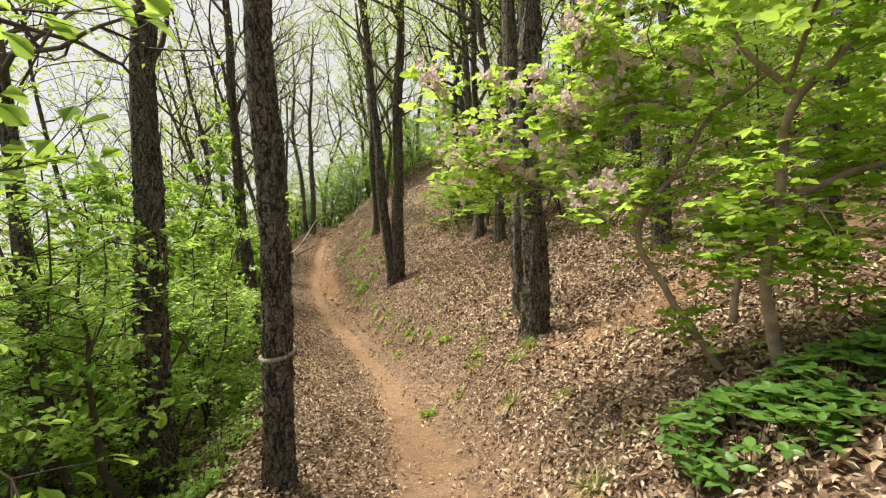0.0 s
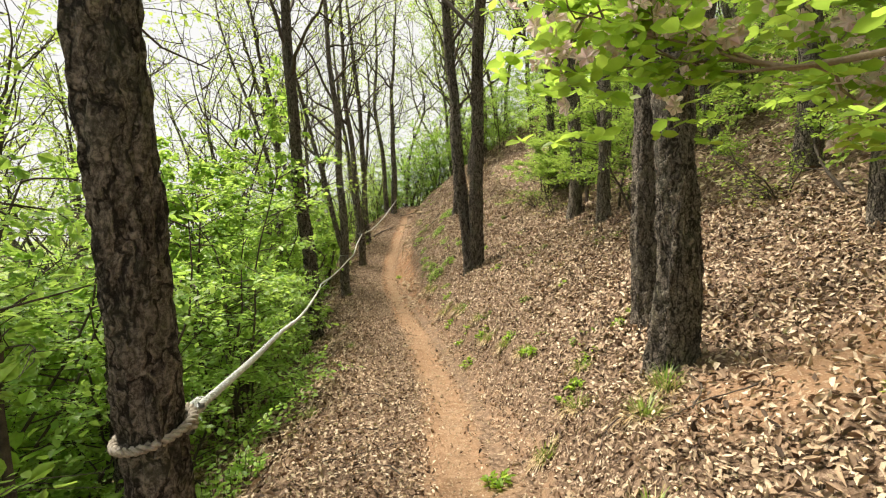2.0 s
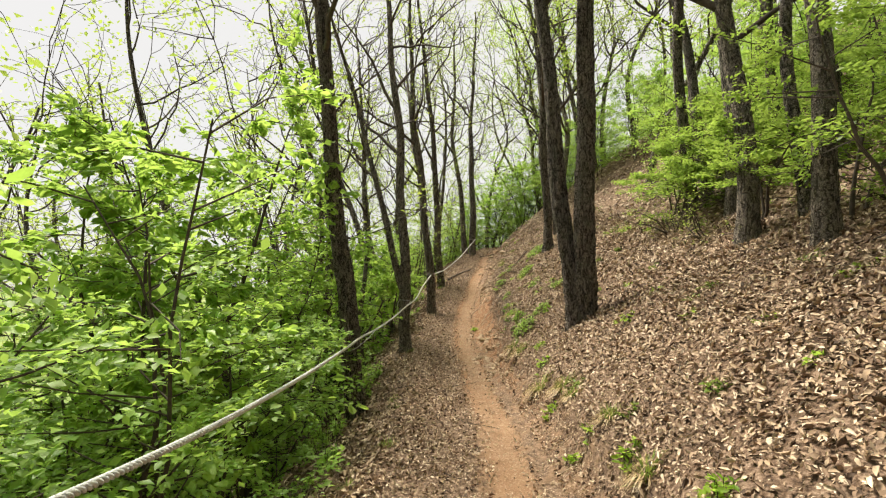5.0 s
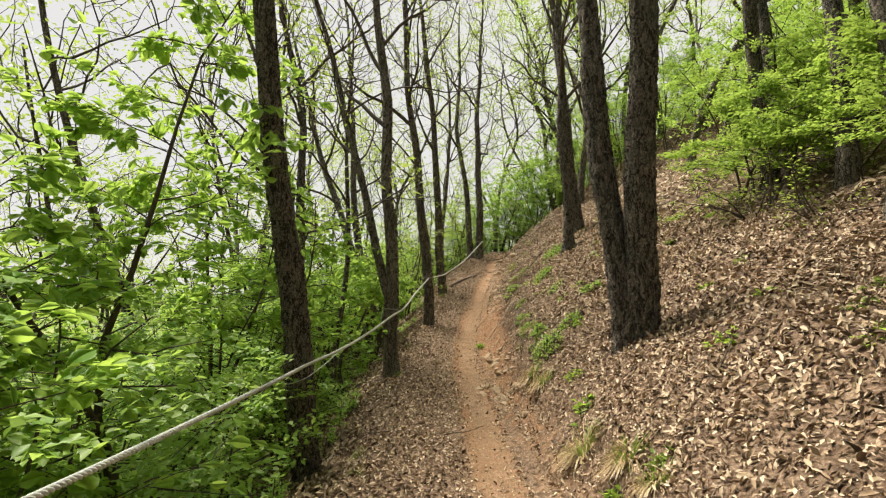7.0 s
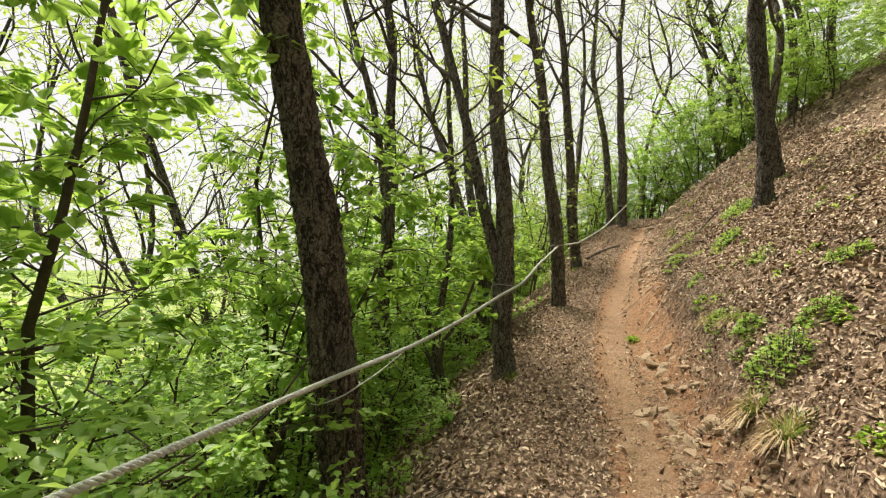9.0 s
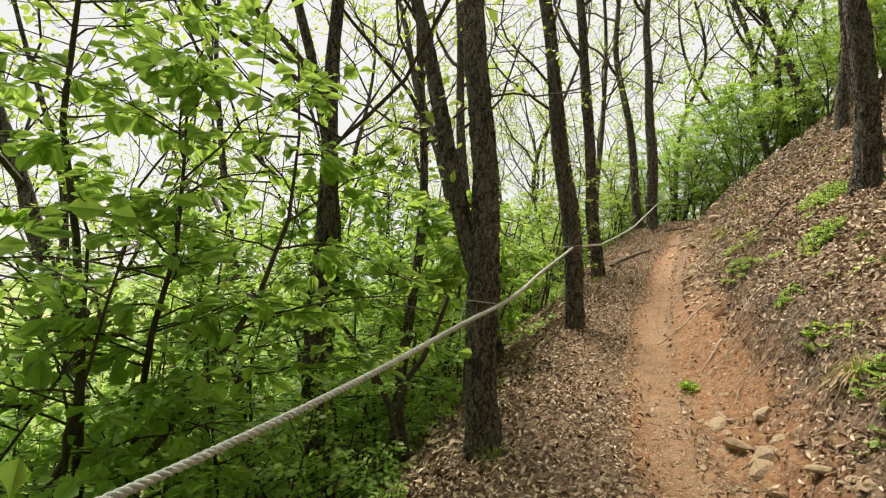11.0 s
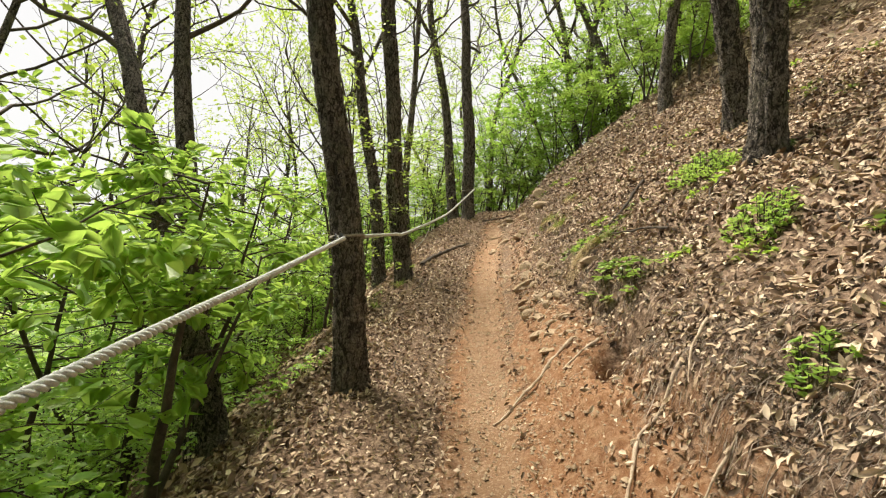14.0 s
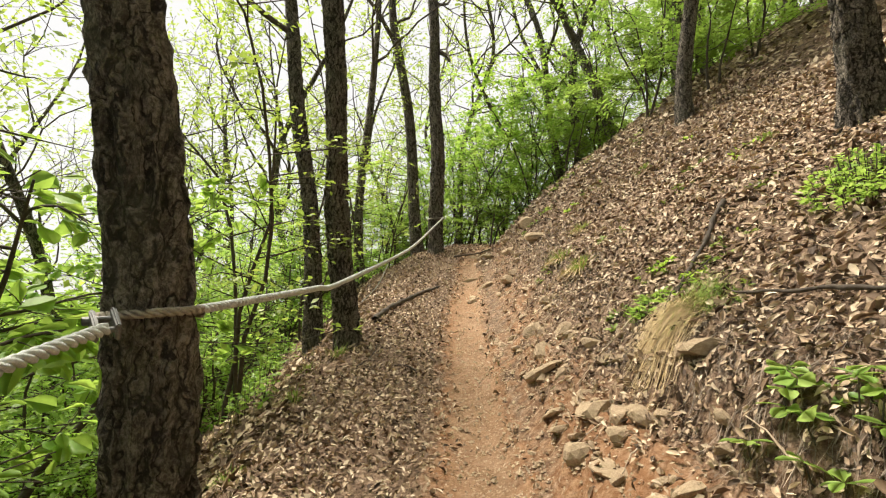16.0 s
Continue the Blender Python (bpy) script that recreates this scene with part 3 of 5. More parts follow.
# roped trees along the outer edge of the trail
make_tree("oak_tree", on_ground(-1.19, 3.48), (0.035, -0.16), 9, 0.105, "slim dark oak with a rope tied round it", seed=1, near=True, limb_from=0.5, limbs=8, bend=0.1, leaf_count=1200)
make_tree("oak_tree", on_ground(-3.36, 5.6), (0.0, -0.015), 12, 0.19, "thick dark oak on the slope below the trail", seed=2, near=True, limb_from=0.35, bend=0.1, leaf_count=2000)
make_tree("oak_tree", on_ground(-4.68, 12.0), (-0.025, -0.15), 12, 0.15, "dark oak leaning out, with a thin cord loop", seed=3, near=True, limb_from=0.4, bend=0.15, leaf_count=2000)
make_tree("oak_tree", on_ground(-5.2, 15.0), (-0.08, 0.03), 12, 0.12, "forked rough-barked oak standing close to the trail", stems=[(1.2, -0.3, -0.03, 10, 0.08)], seed=4, near=True, bark=M_BARK_PALE, limb_from=0.35, bend=0.1, leaf_count=2000)
make_tree("oak_tree", on_ground(-5.91, 18.28), (-0.045, -0.07), 11, 0.115, "rough-barked oak holding the rope's steel clamp", seed=5, near=True, bark=M_BARK_PALE, limb_from=0.4, bend=0.12, leaf_count=2000)
make_tree("oak_tree", on_ground(-7.0, 21.9), (-0.02, -0.18), 12, 0.125, OAK, seed=6, near=True, limb_from=0.35, bend=0.12, leaf_count=2000)
make_tree("oak_tree", on_ground(-7.55, 22.3), (-0.13, 0.03), 11, 0.105, OAK, seed=7, near=True, limb_from=0.3, bend=0.15, leaf_count=2000)
make_tree("oak_tree", on_ground(-7.15, 26.45), (0.0, 0.03), 12, 0.15, "dark oak at the top of the rise with the rope's end", seed=16, near=True, limb_from=0.35, bend=0.15, leaf_count=2000)
make_tree("oak_tree", on_ground(-7.75, 27.2), (-0.06, 0.03), 12, 0.14, OAK, seed=17, limb_from=0.35, bend=0.25, leaf_count=2000)
make_tree("oak_tree", on_ground(-8.6, 26.0), (-0.03, 0.03), 12, 0.1, OAK, seed=18, limb_from=0.3, bend=0.3, leaf_count=2000)
# oaks on the slope below the trail, seen through the leaves
make_tree("oak_tree", on_ground(-7.2, 18.3), (-0.42, 0.1), 11, 0.11, "dark oak leaning far out over the slope", seed=41, near=True, limb_from=0.35, bend=0.3, leaf_count=2000)
make_tree("oak_tree", on_ground(-7.9, 18.9), (-0.15, 0.05), 11, 0.13, "thick dark oak on the slope below the trail", seed=42, limb_from=0.4, bend=0.3, leaf_count=1500)
make_tree("oak_tree", on_ground(-9.0, 14.0), (-0.1, -0.2), 12, 0.1, "dark oak on the slope below the trail", seed=43, limb_from=0.4, bend=0.3, leaf_count=1500)
make_tree("oak_tree", on_ground(-7.0, 14.8), (-0.12, 0.0), 11, 0.11, "dark oak on the slope below the trail", seed=44, near=True, limb_from=0.4, bend=0.3, leaf_count=1200)
make_tree("oak_tree", on_ground(-7.6, 14.3), (-0.25, 0.1), 9, 0.06, "slim dark oak on the slope below the trail", seed=45, limb_from=0.4, bend=0.3, leaf_count=900)
make_tree("oak_tree", on_ground(-6.9, 15.8), (-0.05, 0.1), 9, 0.07, "slim dark oak on the slope below the trail", seed=46, limb_from=0.4, bend=0.3, leaf_count=900)
make_tree("oak_tree", on_ground(-3.3, 3.7), (-0.25, -0.05), 9, 0.1, "dark leaning oak below the start of the trail", seed=48, limb_from=0.4, bend=0.2, leaf_count=900)
make_tree("oak_tree", on_ground(-4.0, 4.9), (-0.08, 0.0), 10, 0.12, "dark oak below the start of the trail", seed=49, limb_from=0.4, bend=0.2, leaf_count=900)
# oaks on the hillside above the trail
make_tree("oak_tree", on_ground(1.12, 5.88), (-0.04, -0.1), 11, 0.15, "rough dark oak growing on the bank", seed=8, near=True, limb_from=0.5, bend=0.08, leaf_count=2000)
make_tree("oak_tree", on_ground(1.14, 6.68), (-0.04, 0.04), 11, 0.13, "grey-barked oak on the leafy bank", seed=9, near=True, bark=M_BARK_PALE, limb_from=0.5, bend=0.08, leaf_count=2000)
make_tree("oak_tree", on_ground(-1.36, 12.95), (-0.107, -0.06), 12, 0.135, "two-stemmed dark oak on the leafy slope", stems=[(0.0, 0.035, -0.18, 12, 0.155)], seed=10, near=True, limb_from=0.4, bend=0.1, leaf_count=2500)
make_tree("oak_tree", on_ground(0.93, 12.7), (-0.02, 0.0), 10, 0.14, OAK, seed=11, bark=M_BARK_PALE, leaf=M_OAK, limb_from=0.3, leaf_count=3200)
make_tree("oak_tree", on_ground(1.4, 11.2), (-0.05, 0.0), 10, 0.12, OAK, seed=12, bark=M_BARK_PALE, leaf=M_OAK, limb_from=0.3, leaf_count=3200)
make_tree("oak_tree", on_ground(1.5, 12.4), (-0.03, 0.0), 10, 0.09, OAK, seed=13, limb_from=0.3, leaf_count=3500)
make_tree("oak_tree", on_ground(-2.7, 19.65), (-0.03, -0.06), 10, 0.135, "dark oak on the steep leafy slope", seed=14, near=True, limb_from=0.35, bend=0.1, leaf_count=2500)
make_tree("oak_tree", on_ground(-2.61, 21.05), (-0.1, -0.13), 10, 0.13, "dark oak on the steep leafy slope", seed=15, near=True, limb_from=0.35, bend=0.1, leaf_count=2500)
for spot, tilt, rad, sd in (((-2.32, 26.6), -0.06, 0.13, 19), ((-3.34, 28.8), -0.3, 0.13, 20), ((-4.6, 30.0), -0.12, 0.12, 21), ((-1.6, 28.6), -0.2, 0.11, 22), ((3.6, 9.0), -0.02, 0.16, 23), ((3.2, 6.8), -0.03, 0.13, 24), ((4.0, 4.9), 0.0, 0.15, 25), ((1.0, 16.0), -0.05, 0.12, 26), ((2.5, 14.0), -0.04, 0.13, 27)):
    make_tree("oak_tree", on_ground(*spot), (tilt, 0.02), 11, rad, "dark oak among shrubs on the upper slope", seed=sd, limb_from=0.25, limbs=12, bend=0.3, leaf_count=3000, leaf_size=0.09, leaf=M_OAK if sd % 2 or 22 < sd < 26 else M_YOUNG)


# ---- the wood beyond: trees downhill, on the ridge and behind ----
def free_spot(r, ulo, uhi, ylo, yhi):
    y = r.uniform(ylo, yhi)
    u = r.uniform(ulo, uhi)
    return float(trail_x(y)) + u, y


def wood():
    r = np.random.RandomState(77)
    kinds = []
    for k in range(5):
        kinds.append(make_tree("oak_tree", on_ground(-9 - 2.2 * k, 6 + 6.5 * k), (r.uniform(-0.15, 0), r.uniform(-0.05, 0.05)), r.uniform(10, 13), r.uniform(0.08, 0.13), "slender dark oak in the wood on the slope",
                               seed=30 + k, limb_from=0.3, limbs=9, bend=1.1, reach=3.2, leaf_count=2400, leaf_size=0.12, group="oaks in the wood"))
    spots = []
    for n, ulo, uhi, ylo, yhi in ((22, -14, -4.5, 2, 34), (28, -34, -12, 4, 60), (26, 4.5, 14, -4, 24), (44, 11, 28, -8, 32), (14, 3, 14, 24, 42), (16, -6, 3, 29, 50), (6, -12, 12, -14, -5)):
        tries = 0
        while n and tries < 400:
            tries += 1
            x, y = free_spot(r, ulo, uhi, ylo, yhi)
            if all((x - a) ** 2 + (y - b) ** 2 > 1.7 for a, b in spots):
                spots.append((x, y))
                n -= 1
                s = r.uniform(0.8, 1.15)
                copy_thing(kinds[r.randint(5)], pose(*on_ground(x, y), r.uniform(-4, 4), r.uniform(-8, 2), r.uniform(0, 360)))
    shrubs = []
    for k in range(13):
        x, y = -6.3 - 0.3 * k, 3 + 2.6 * k
        big, lime, low = k < 3, 5 < k < 9, k > 10
        name = "young_oak" if big else "layered_shrub" if lime else "low_shrub" if low else "understory_shrub"
        label = ("leafy young oak with bright green spring leaves", "airy shrub with layered yellow-green sprays", "low spreading shrub with flat sprays of pale green leaves", "tall shrub with layered sprays of small leaves")[0 if big else 1 if lime else 2 if low else 3]
        tall = 4.6 if big else 1.4 if lime else 1.3 if low else 5.2 if k > 8 else 3.2
        shrubs.append(make_sapling(name, on_ground(0.3 + 0.9 * (k - 6), 15.5 + k - 6) if lime else on_ground(x, min(y, 29)), tall + 0.5 * (k % 3), label, seed=50 + k, leaf=M_OAK if big else M_LAYER if lime else M_YOUNG if 8 < k < 11 else M_MAPLE,
                                   leaf_size=0.13 if big else 0.055 if lime else 0.062 if low else 0.074, leaf_count=1300 if big else 4400 if lime else 2600 if low else 3600 if k < 9 else 1800, spread=1.5 if lime else 1.3, fine=big, stems=2 if lime else 4 if low else 3,
                                   low=0.38 if big else 0.3 if lime else 0.12 if low else 0.2))
    for k, (x, y) in enumerate(((-4.05, 6.6), (-3.75, 7.8), (-4.3, 5.2), (-4.3, 8.9), (-4.7, 4.0))):
        copy_thing(shrubs[3 + k % 3], pose(*on_ground(x, y), 0, -4, 70 * k))
    done = []
    for n, ulo, uhi, ylo, yhi, lo, hi in ((13, -7, -4.4, 2.5, 27, 0, 3), (26, -7, -3.7, 1.5, 15, 3, 6), (7, -7, -4.2, 16, 27, 3, 6), (14, -10, -4.6, 20, 32, 3, 6), (60, -14, -5.5, 0, 32, 3, 6), (54, -6.5, -3.7, 0.5, 29, 11, 13), (16, -4.6, -3.2, 13, 26, 11, 13), (50, -10, -5, 0, 30, 11, 13), (30, 8, 20, -5, 26, 3, 9), (16, 14, 26, -5, 26, 3, 6), (24, 6, 13, 14, 34, 3, 6), (9, 3.6, 6.5, 10, 16, 6, 9), (22, 5, 11, 2, 24, 3, 9), (12, 2.8, 8, 24.5, 34, 5, 9), (6, 2.5, 5, 25, 30, 3, 6), (18, -3.5, 2.6, 28, 36, 3, 8), (12, -7, -2.2, 27, 34, 2, 6), (10, -2.2, 2.6, 29.2, 31, 1, 6), (16, 6, 12, 3, 18, 5, 9), (8, 3.6, 7, 1, 8, 5, 9), (20, -9, -2.6, 21, 36, 9, 11), (10, -2.2, 4, 29.5, 37, 9, 11)):
        tries = 0
        while n and tries < 600:
            tries += 1
            x, y = free_spot(r, ulo, uhi, ylo, yhi)
            if all((x - a) ** 2 + (y - b) ** 2 > 0.6 for a, b in done):
                done.append((x, y))
                n -= 1
                copy_thing(shrubs[r.randint(lo, hi)], pose(*on_ground(x, y), r.uniform(-6, 6), r.uniform(-8, 4), r.uniform(0, 360)))


wood()


# ---- rope line along the outer edge ----
def rope_line(points, sag=0.0, step=0.02):
    """A smooth line through the rope's supports (Catmull-Rom), hanging a little between them."""
    p = np.array(points, float)
    ext = np.concatenate([[2 * p[0] - p[1]], p, [2 * p[-1] - p[-2]]])
    out = []
    for i in range(len(p) - 1):
        a, b, c, d = ext[i:i + 4]
        k = max(4, int(np.linalg.norm(c - b) / step))
        t = np.linspace(0, 1, k, endpoint=False)[:, None]
        q = 0.5 * (2 * b + (c - a) * t + (2 * a - 5 * b + 4 * c - d) * t ** 2 + (3 * b - a - 3 * c + d) * t ** 3)
        q[:, 2] -= sag * np.linalg.norm(c - b) ** 2 * (t * (1 - t))[:, 0]
        out.append(q)
    return np.concatenate([*out, p[-1:]])


def twisted(line, radius, parent, turn=0.075, strands=3, segs=6, material=None):
    """Strands laid round a line, each one a mesh of its own."""
    tan = unit(np.gradient(line, axis=0))
    a = unit(np.cross(tan, [0.02, 0.01, 1]))
    b = np.cross(tan, a)
    run = np.concatenate([[0], np.cumsum(np.linalg.norm(np.diff(line, axis=0), axis=1))])
    for k in range(strands):
        ph = run / turn * 2 * np.pi + k * 2 * np.pi / strands
        pts = line + 0.6 * radius * (np.cos(ph)[:, None] * a + np.sin(ph)[:, None] * b)
        bag = Bag()
        tube(bag, pts, np.full(len(pts), radius * 0.5), segs)
        part("strand", bag, material or M_ROPE, parent)


def ring(centre, radius, tilt=(0.0, 0.0), turns=1.0, start=0.0, pitch=0.0, step=0.012):
    k = int(2 * math.pi * radius * turns / step)
    th = start + np.linspace(0, 2 * math.pi * turns, k)
    x, y = radius * np.cos(th), radius * np.sin(th)
    return np.stack([centre[0] + x, centre[1] + y, centre[2] + tilt[0] * x + tilt[1] * y + pitch * th / (2 * math.pi)], 1)


ROPE_R = 0.0145
rope = thing("rope", (0, 0, 0), "thick weathered white rope strung between trees", "rope")
twisted(rope_line([(-1.1, 3.46, 0.82), (-1.35, 4.18, 0.785), (-1.82, 5.3, 0.68), (-2.44, 6.82, 0.52), (-3.15, 8.55, 0.42), (-3.9, 10.4, 0.37), (-4.36, 11.5, 0.345), (-4.56, 12.4, 0.39), (-4.71, 13.3, 0.51), (-4.87, 14.2, 0.665), (-5.0, 15.0, 0.8), (-5.34, 16.1, 1.0), (-5.5, 16.65, 1.1), (-5.83, 17.98, 1.38)], 0.0, 0.007), ROPE_R, rope)
rope = thing("rope", (0, 0, 0), "thick weathered white rope strung between trees", "rope")
twisted(rope_line([(-5.85, 18.22, 1.41), (-6.02, 19.3, 1.51), (-6.12, 19.9, 1.58), (-6.5, 22.5, 2.08), (-6.75, 24.3, 2.55), (-6.98, 26.35, 3.16)], 0.0, 0.007), ROPE_R, rope)


def lashing(seed, z, label, turns=1.0, tilt=(0.05, 0.03), start=0.6, pitch=0.012, thick=0.9):
    c, rad = trunk_at(seed, z)
    o = thing("rope_lashing", (0, 0, 0), label, "rope")
    twisted(ring(c, rad * 1.06 + ROPE_R * 0.6, tilt, turns, start, pitch), ROPE_R * thick, o, material=M_ROPE_OLD)


lashing(1, 0.77, "old rope wound round the oak's trunk", 1.35, (0.1, 0.2), 0.2, 0.03, 1.1)
lashing(5, 1.4, "rope looped round the rough trunk")
lashing(16, 3.14, "rope looped round the trunk at the rise")
def knot():
    """The rope's end bound in coils of cord, its cut strands frayed."""
    r = np.random.RandomState(14)
    o = thing("rope_knot", (0, 0, 0), "frayed white knot where the rope meets the lashing", "knot")
    a, b = np.array([-1.12, 3.4, 0.8]), np.array([-1.16, 3.62, 0.815])
    t = np.linspace(0, 1, 90)[:, None]
    axis = unit(b - a)
    e1 = unit(np.cross(axis, [0, 0, 1.0]))
    e2 = np.cross(axis, e1)
    coil = Bag()
    tube(coil, a + (b - a) * t * 0.55 + 0.0215 * (np.cos(t * 44) * e1 + np.sin(t * 44) * e2), np.full(90, 0.0065), 6)
    coil = part("coil", coil, M_ROPE, o)
    fibres = Bag()
    for q in range(46):
        p = a + (b - a) * r.uniform(-0.1, 0.35) + r.normal(0, 0.012, 3)
        line = wander(p, r.normal(0, 1, 3) + [0, -0.3, -0.5], r.uniform(0.03, 0.07), 4, r, 0.4, -0.1)
        tube(fibres, line, np.full(len(line), 0.0012), 3, cap=False)
    tagged(part("fibres", fibres, M_ROPE, coil), kind="stuff")


knot()


def cord(name, lines, label):
    c = thing(name, (0, 0, 0), label, "cord")
    for q in lines:
        bag = Bag()
        tube(bag, q, np.full(len(q), 0.0045), 6)
        part("loop", bag, M_ROPE, c)


C_AT, C_RAD = trunk_at(3, 0.14)
D_AT, D_RAD = trunk_at(4, 0.76)
cord("tie_cord", [ring(C_AT, C_RAD * 1.08, (0.25, 0.3), 1.0, 0.0), rope_line([(C_AT[0] + 0.15, C_AT[1] - 0.03, 0.17), (-4.55, 12.05, 0.26), (-4.55, 12.35, 0.385)])], "thin white cord tied round the leaning oak")
cord("tie_cord", [ring(D_AT, D_RAD * 1.08, (-0.05, -0.1), 1.0, 0.0), rope_line([(D_AT[0] - 0.1, D_AT[1] - 0.1, 0.76), (D_AT[0] - 0.13, D_AT[1] - 0.12, 0.6), (D_AT[0] - 0.12, D_AT[1] - 0.1, 0.45)])], "thin white cord tied round the forked oak")
cord("tie_cord", [rope_line([(-6.3, 21.2, 1.8), (-6.42, 21.25, 1.6), (-6.55, 21.2, 1.45)])], "loose end of a thin white cord")


def clamp():
    c = thing("rope_clamp", (-5.9, 18.04, 1.385), "galvanised steel rope clamp with two bolts", "clamp")
    c.rotation_euler = (radians(8), radians(35), radians(-28))
    bm = bmesh.new()
    bmesh.ops.create_cube(bm, size=1, matrix=Matrix.Diagonal((0.075, 0.012, 0.05, 1)))
    bmesh.ops.bevel(bm, geom=bm.edges[:], offset=0.004, segments=2, affect="EDGES")
    me = bpy.data.meshes.new("plate")
    bm.to_mesh(me)
    bm.free()
    me.materials.append(M_STEEL)
    for dy in (-0.022, 0.022):
        pl = new("plate", me)
        pl.parent, pl.location = c, (0, dy, 0)
    for dx in (-0.022, 0.022):
        bag = Bag()
        tube(bag, [(dx, -0.042, 0), (dx, -0.03, 0), (dx, 0.03, 0)], [0.011, 0.011, 0.006], 6)
        part("bolt", bag, M_STEEL, c)


clamp()


# ---- blooming azalea beside the start of the trail ----
def azalea():
    r = np.random.RandomState(9)
    shrub = thing("azalea_shrub", (0, 0, 0), "blooming azalea with crooked pale stems and pink flowers", "shrub")
    frames = [
        ([(1.9, 3.25, 0.62), (1.5, 3.3, 1.28), (1.42, 3.4, 1.7), (1.68, 3.3, 2.1), (1.85, 3.3, 2.4), (2.15, 3.3, 2.62), (2.5, 3.2, 2.85)], 0.027),
        ([(2.1, 2.95, 0.62), (1.98, 2.95, 1.2), (2.02, 2.95, 1.55), (2.08, 2.95, 1.78), (2.06, 2.9, 2.2), (2.12, 2.85, 2.42), (2.3, 2.8, 2.62), (2.55, 2.8, 2.95), (2.7, 2.75, 3.3)], 0.04),
        ([(2.06, 2.95, 1.74), (2.4, 2.85, 1.9), (2.75, 2.7, 2.05), (3.1, 2.6, 2.1)], 0.028),
        ([(1.85, 3.05, 1.0), (1.86, 3.0, 1.5), (1.94, 2.98, 1.72), (2.1, 2.95, 1.76)], 0.024),
        ([(2.1, 2.95, 1.76), (2.28, 3.0, 1.68), (2.36, 3.05, 1.45), (2.42, 3.1, 1.1)], 0.02),
        ([(2.1, 2.86, 2.4), (1.85, 2.95, 2.7), (1.75, 3.0, 3.05), (1.5, 3.1, 3.3)], 0.022),
        ([(1.44, 3.4, 1.78), (1.1, 3.5, 1.92), (0.8, 3.7, 1.95), (0.6, 3.8, 2.15), (0.4, 3.7, 2.3)], 0.014),
        ([(1.85, 3.3, 2.4), (1.4, 3.5, 2.55), (1.05, 3.7, 2.5), (0.75, 3.9, 2.62)], 0.014),
        # next two stems reach up out of view, added to shade the ground below
        ([(2.1, 2.9, 2.42), (1.95, 2.4, 2.75), (1.85, 1.9, 2.9), (1.9, 1.5, 3.0)], 0.016),
        ([(2.5, 2.8, 2.9), (2.35, 2.2, 3.1), (2.25, 1.6, 3.2)], 0.016),
        ([(2.0, 3.2, 2.5), (1.8, 3.5, 2.85), (1.4, 3.7, 3.0), (1.2, 3.8, 3.2)], 0.012),
    ]
    tips, ways = [], []
    for pts, rad in frames:
        line = rope_line(pts, 0.0, 0.05)
        line = line + np.cumsum(r.normal(0, 0.004, line.shape), 0)
        bag = Bag()
        tube(bag, line, np.linspace(rad, rad * 0.45, len(line)), 12, 0.02, 3)
        n = len(line)
        for q in range(11):
            i = r.randint(int(n * 0.45), n)
            if line[i][2] < 1.35:
                continue
            tw = wander(line[i], r.normal(0, 1, 3) * [1, 1, 0.3] + [0, 0, 0.15], r.uniform(0.25, 0.7), 6, r, 0.25, 0.02)
            tube(bag, tw, np.linspace(0.006, 0.0025, len(tw)), 5, cap=False)
            for w in range(3):
                t2 = wander(tw[r.randint(2, len(tw))], tw[-1] - tw[0] + r.normal(0, 0.25, 3) * [1, 1, 0.4], r.uniform(0.1, 0.3), 4, r, 0.25, 0.02)
                tube(bag, t2, np.linspace(0.004, 0.002, len(t2)), 4, cap=False)
                tips.append(t2[-1])
                ways.append(t2[-1] - t2[0])
            tips += [tw[-1], tw[3]]
            ways += [tw[-1] - tw[0]] * 2
        part("stem", bag, M_AZALEA_BARK, shrub)
    tips, ways = np.array(tips), unit(np.array(ways))
    # whorls of five leaves at each twig's end
    at, way, up, ln = [], [], [], []
    for p, w in zip(tips, ways):
        for rep in range(6):
            c = p + r.normal(0, 0.1, 3) * (rep > 0)
            a0 = r.uniform(0, 6.3)
            tilt = r.normal(0, 0.55, 3) + [0, 0, 1]
            for k in range(5):
                an = a0 + k * 2 * math.pi / 5
                at.append(c)
                way.append([math.cos(an), math.sin(an), r.uniform(-0.45, 0.3)])
                up.append(tilt)
                ln.append(r.uniform(0.045, 0.085))
    crown = Bag()
    ln = np.array(ln)
    leaves(crown, at, way, up, ln, ln * 0.55, 0.15, 0.15, 3)
    part("foliage", crown, M_AZALEA, shrub)
    # blossoms
    flower = []
    spots = [p for p in tips if p[0] < 1.3 and r.rand() < 0.8] + [p for p in tips if p[2] > 2.45 and r.rand() < 0.35]
    for p in spots:
        bag = Bag()
        for f in range(6):
            c = p + r.normal(0, 0.04, 3) + [-0.02, -0.05, 0.05]
            face = unit(r.normal(0, 1, 3) + [-0.3, -0.6, 0.2])
            a = unit(np.cross(face, [0.1, 0.2, 1]))
            b = np.cross(face, a)
            pet = [a * math.cos(q) + b * math.sin(q) + face * 0.55 for q in np.arange(5) * 2 * math.pi / 5 + r.uniform(0, 1)]
            broad_leaves(bag, [c] * 5, pet, [face] * 5, 0.036, r.randint(99))
        part("blossom", bag, M_PETAL, shrub)


azalea()


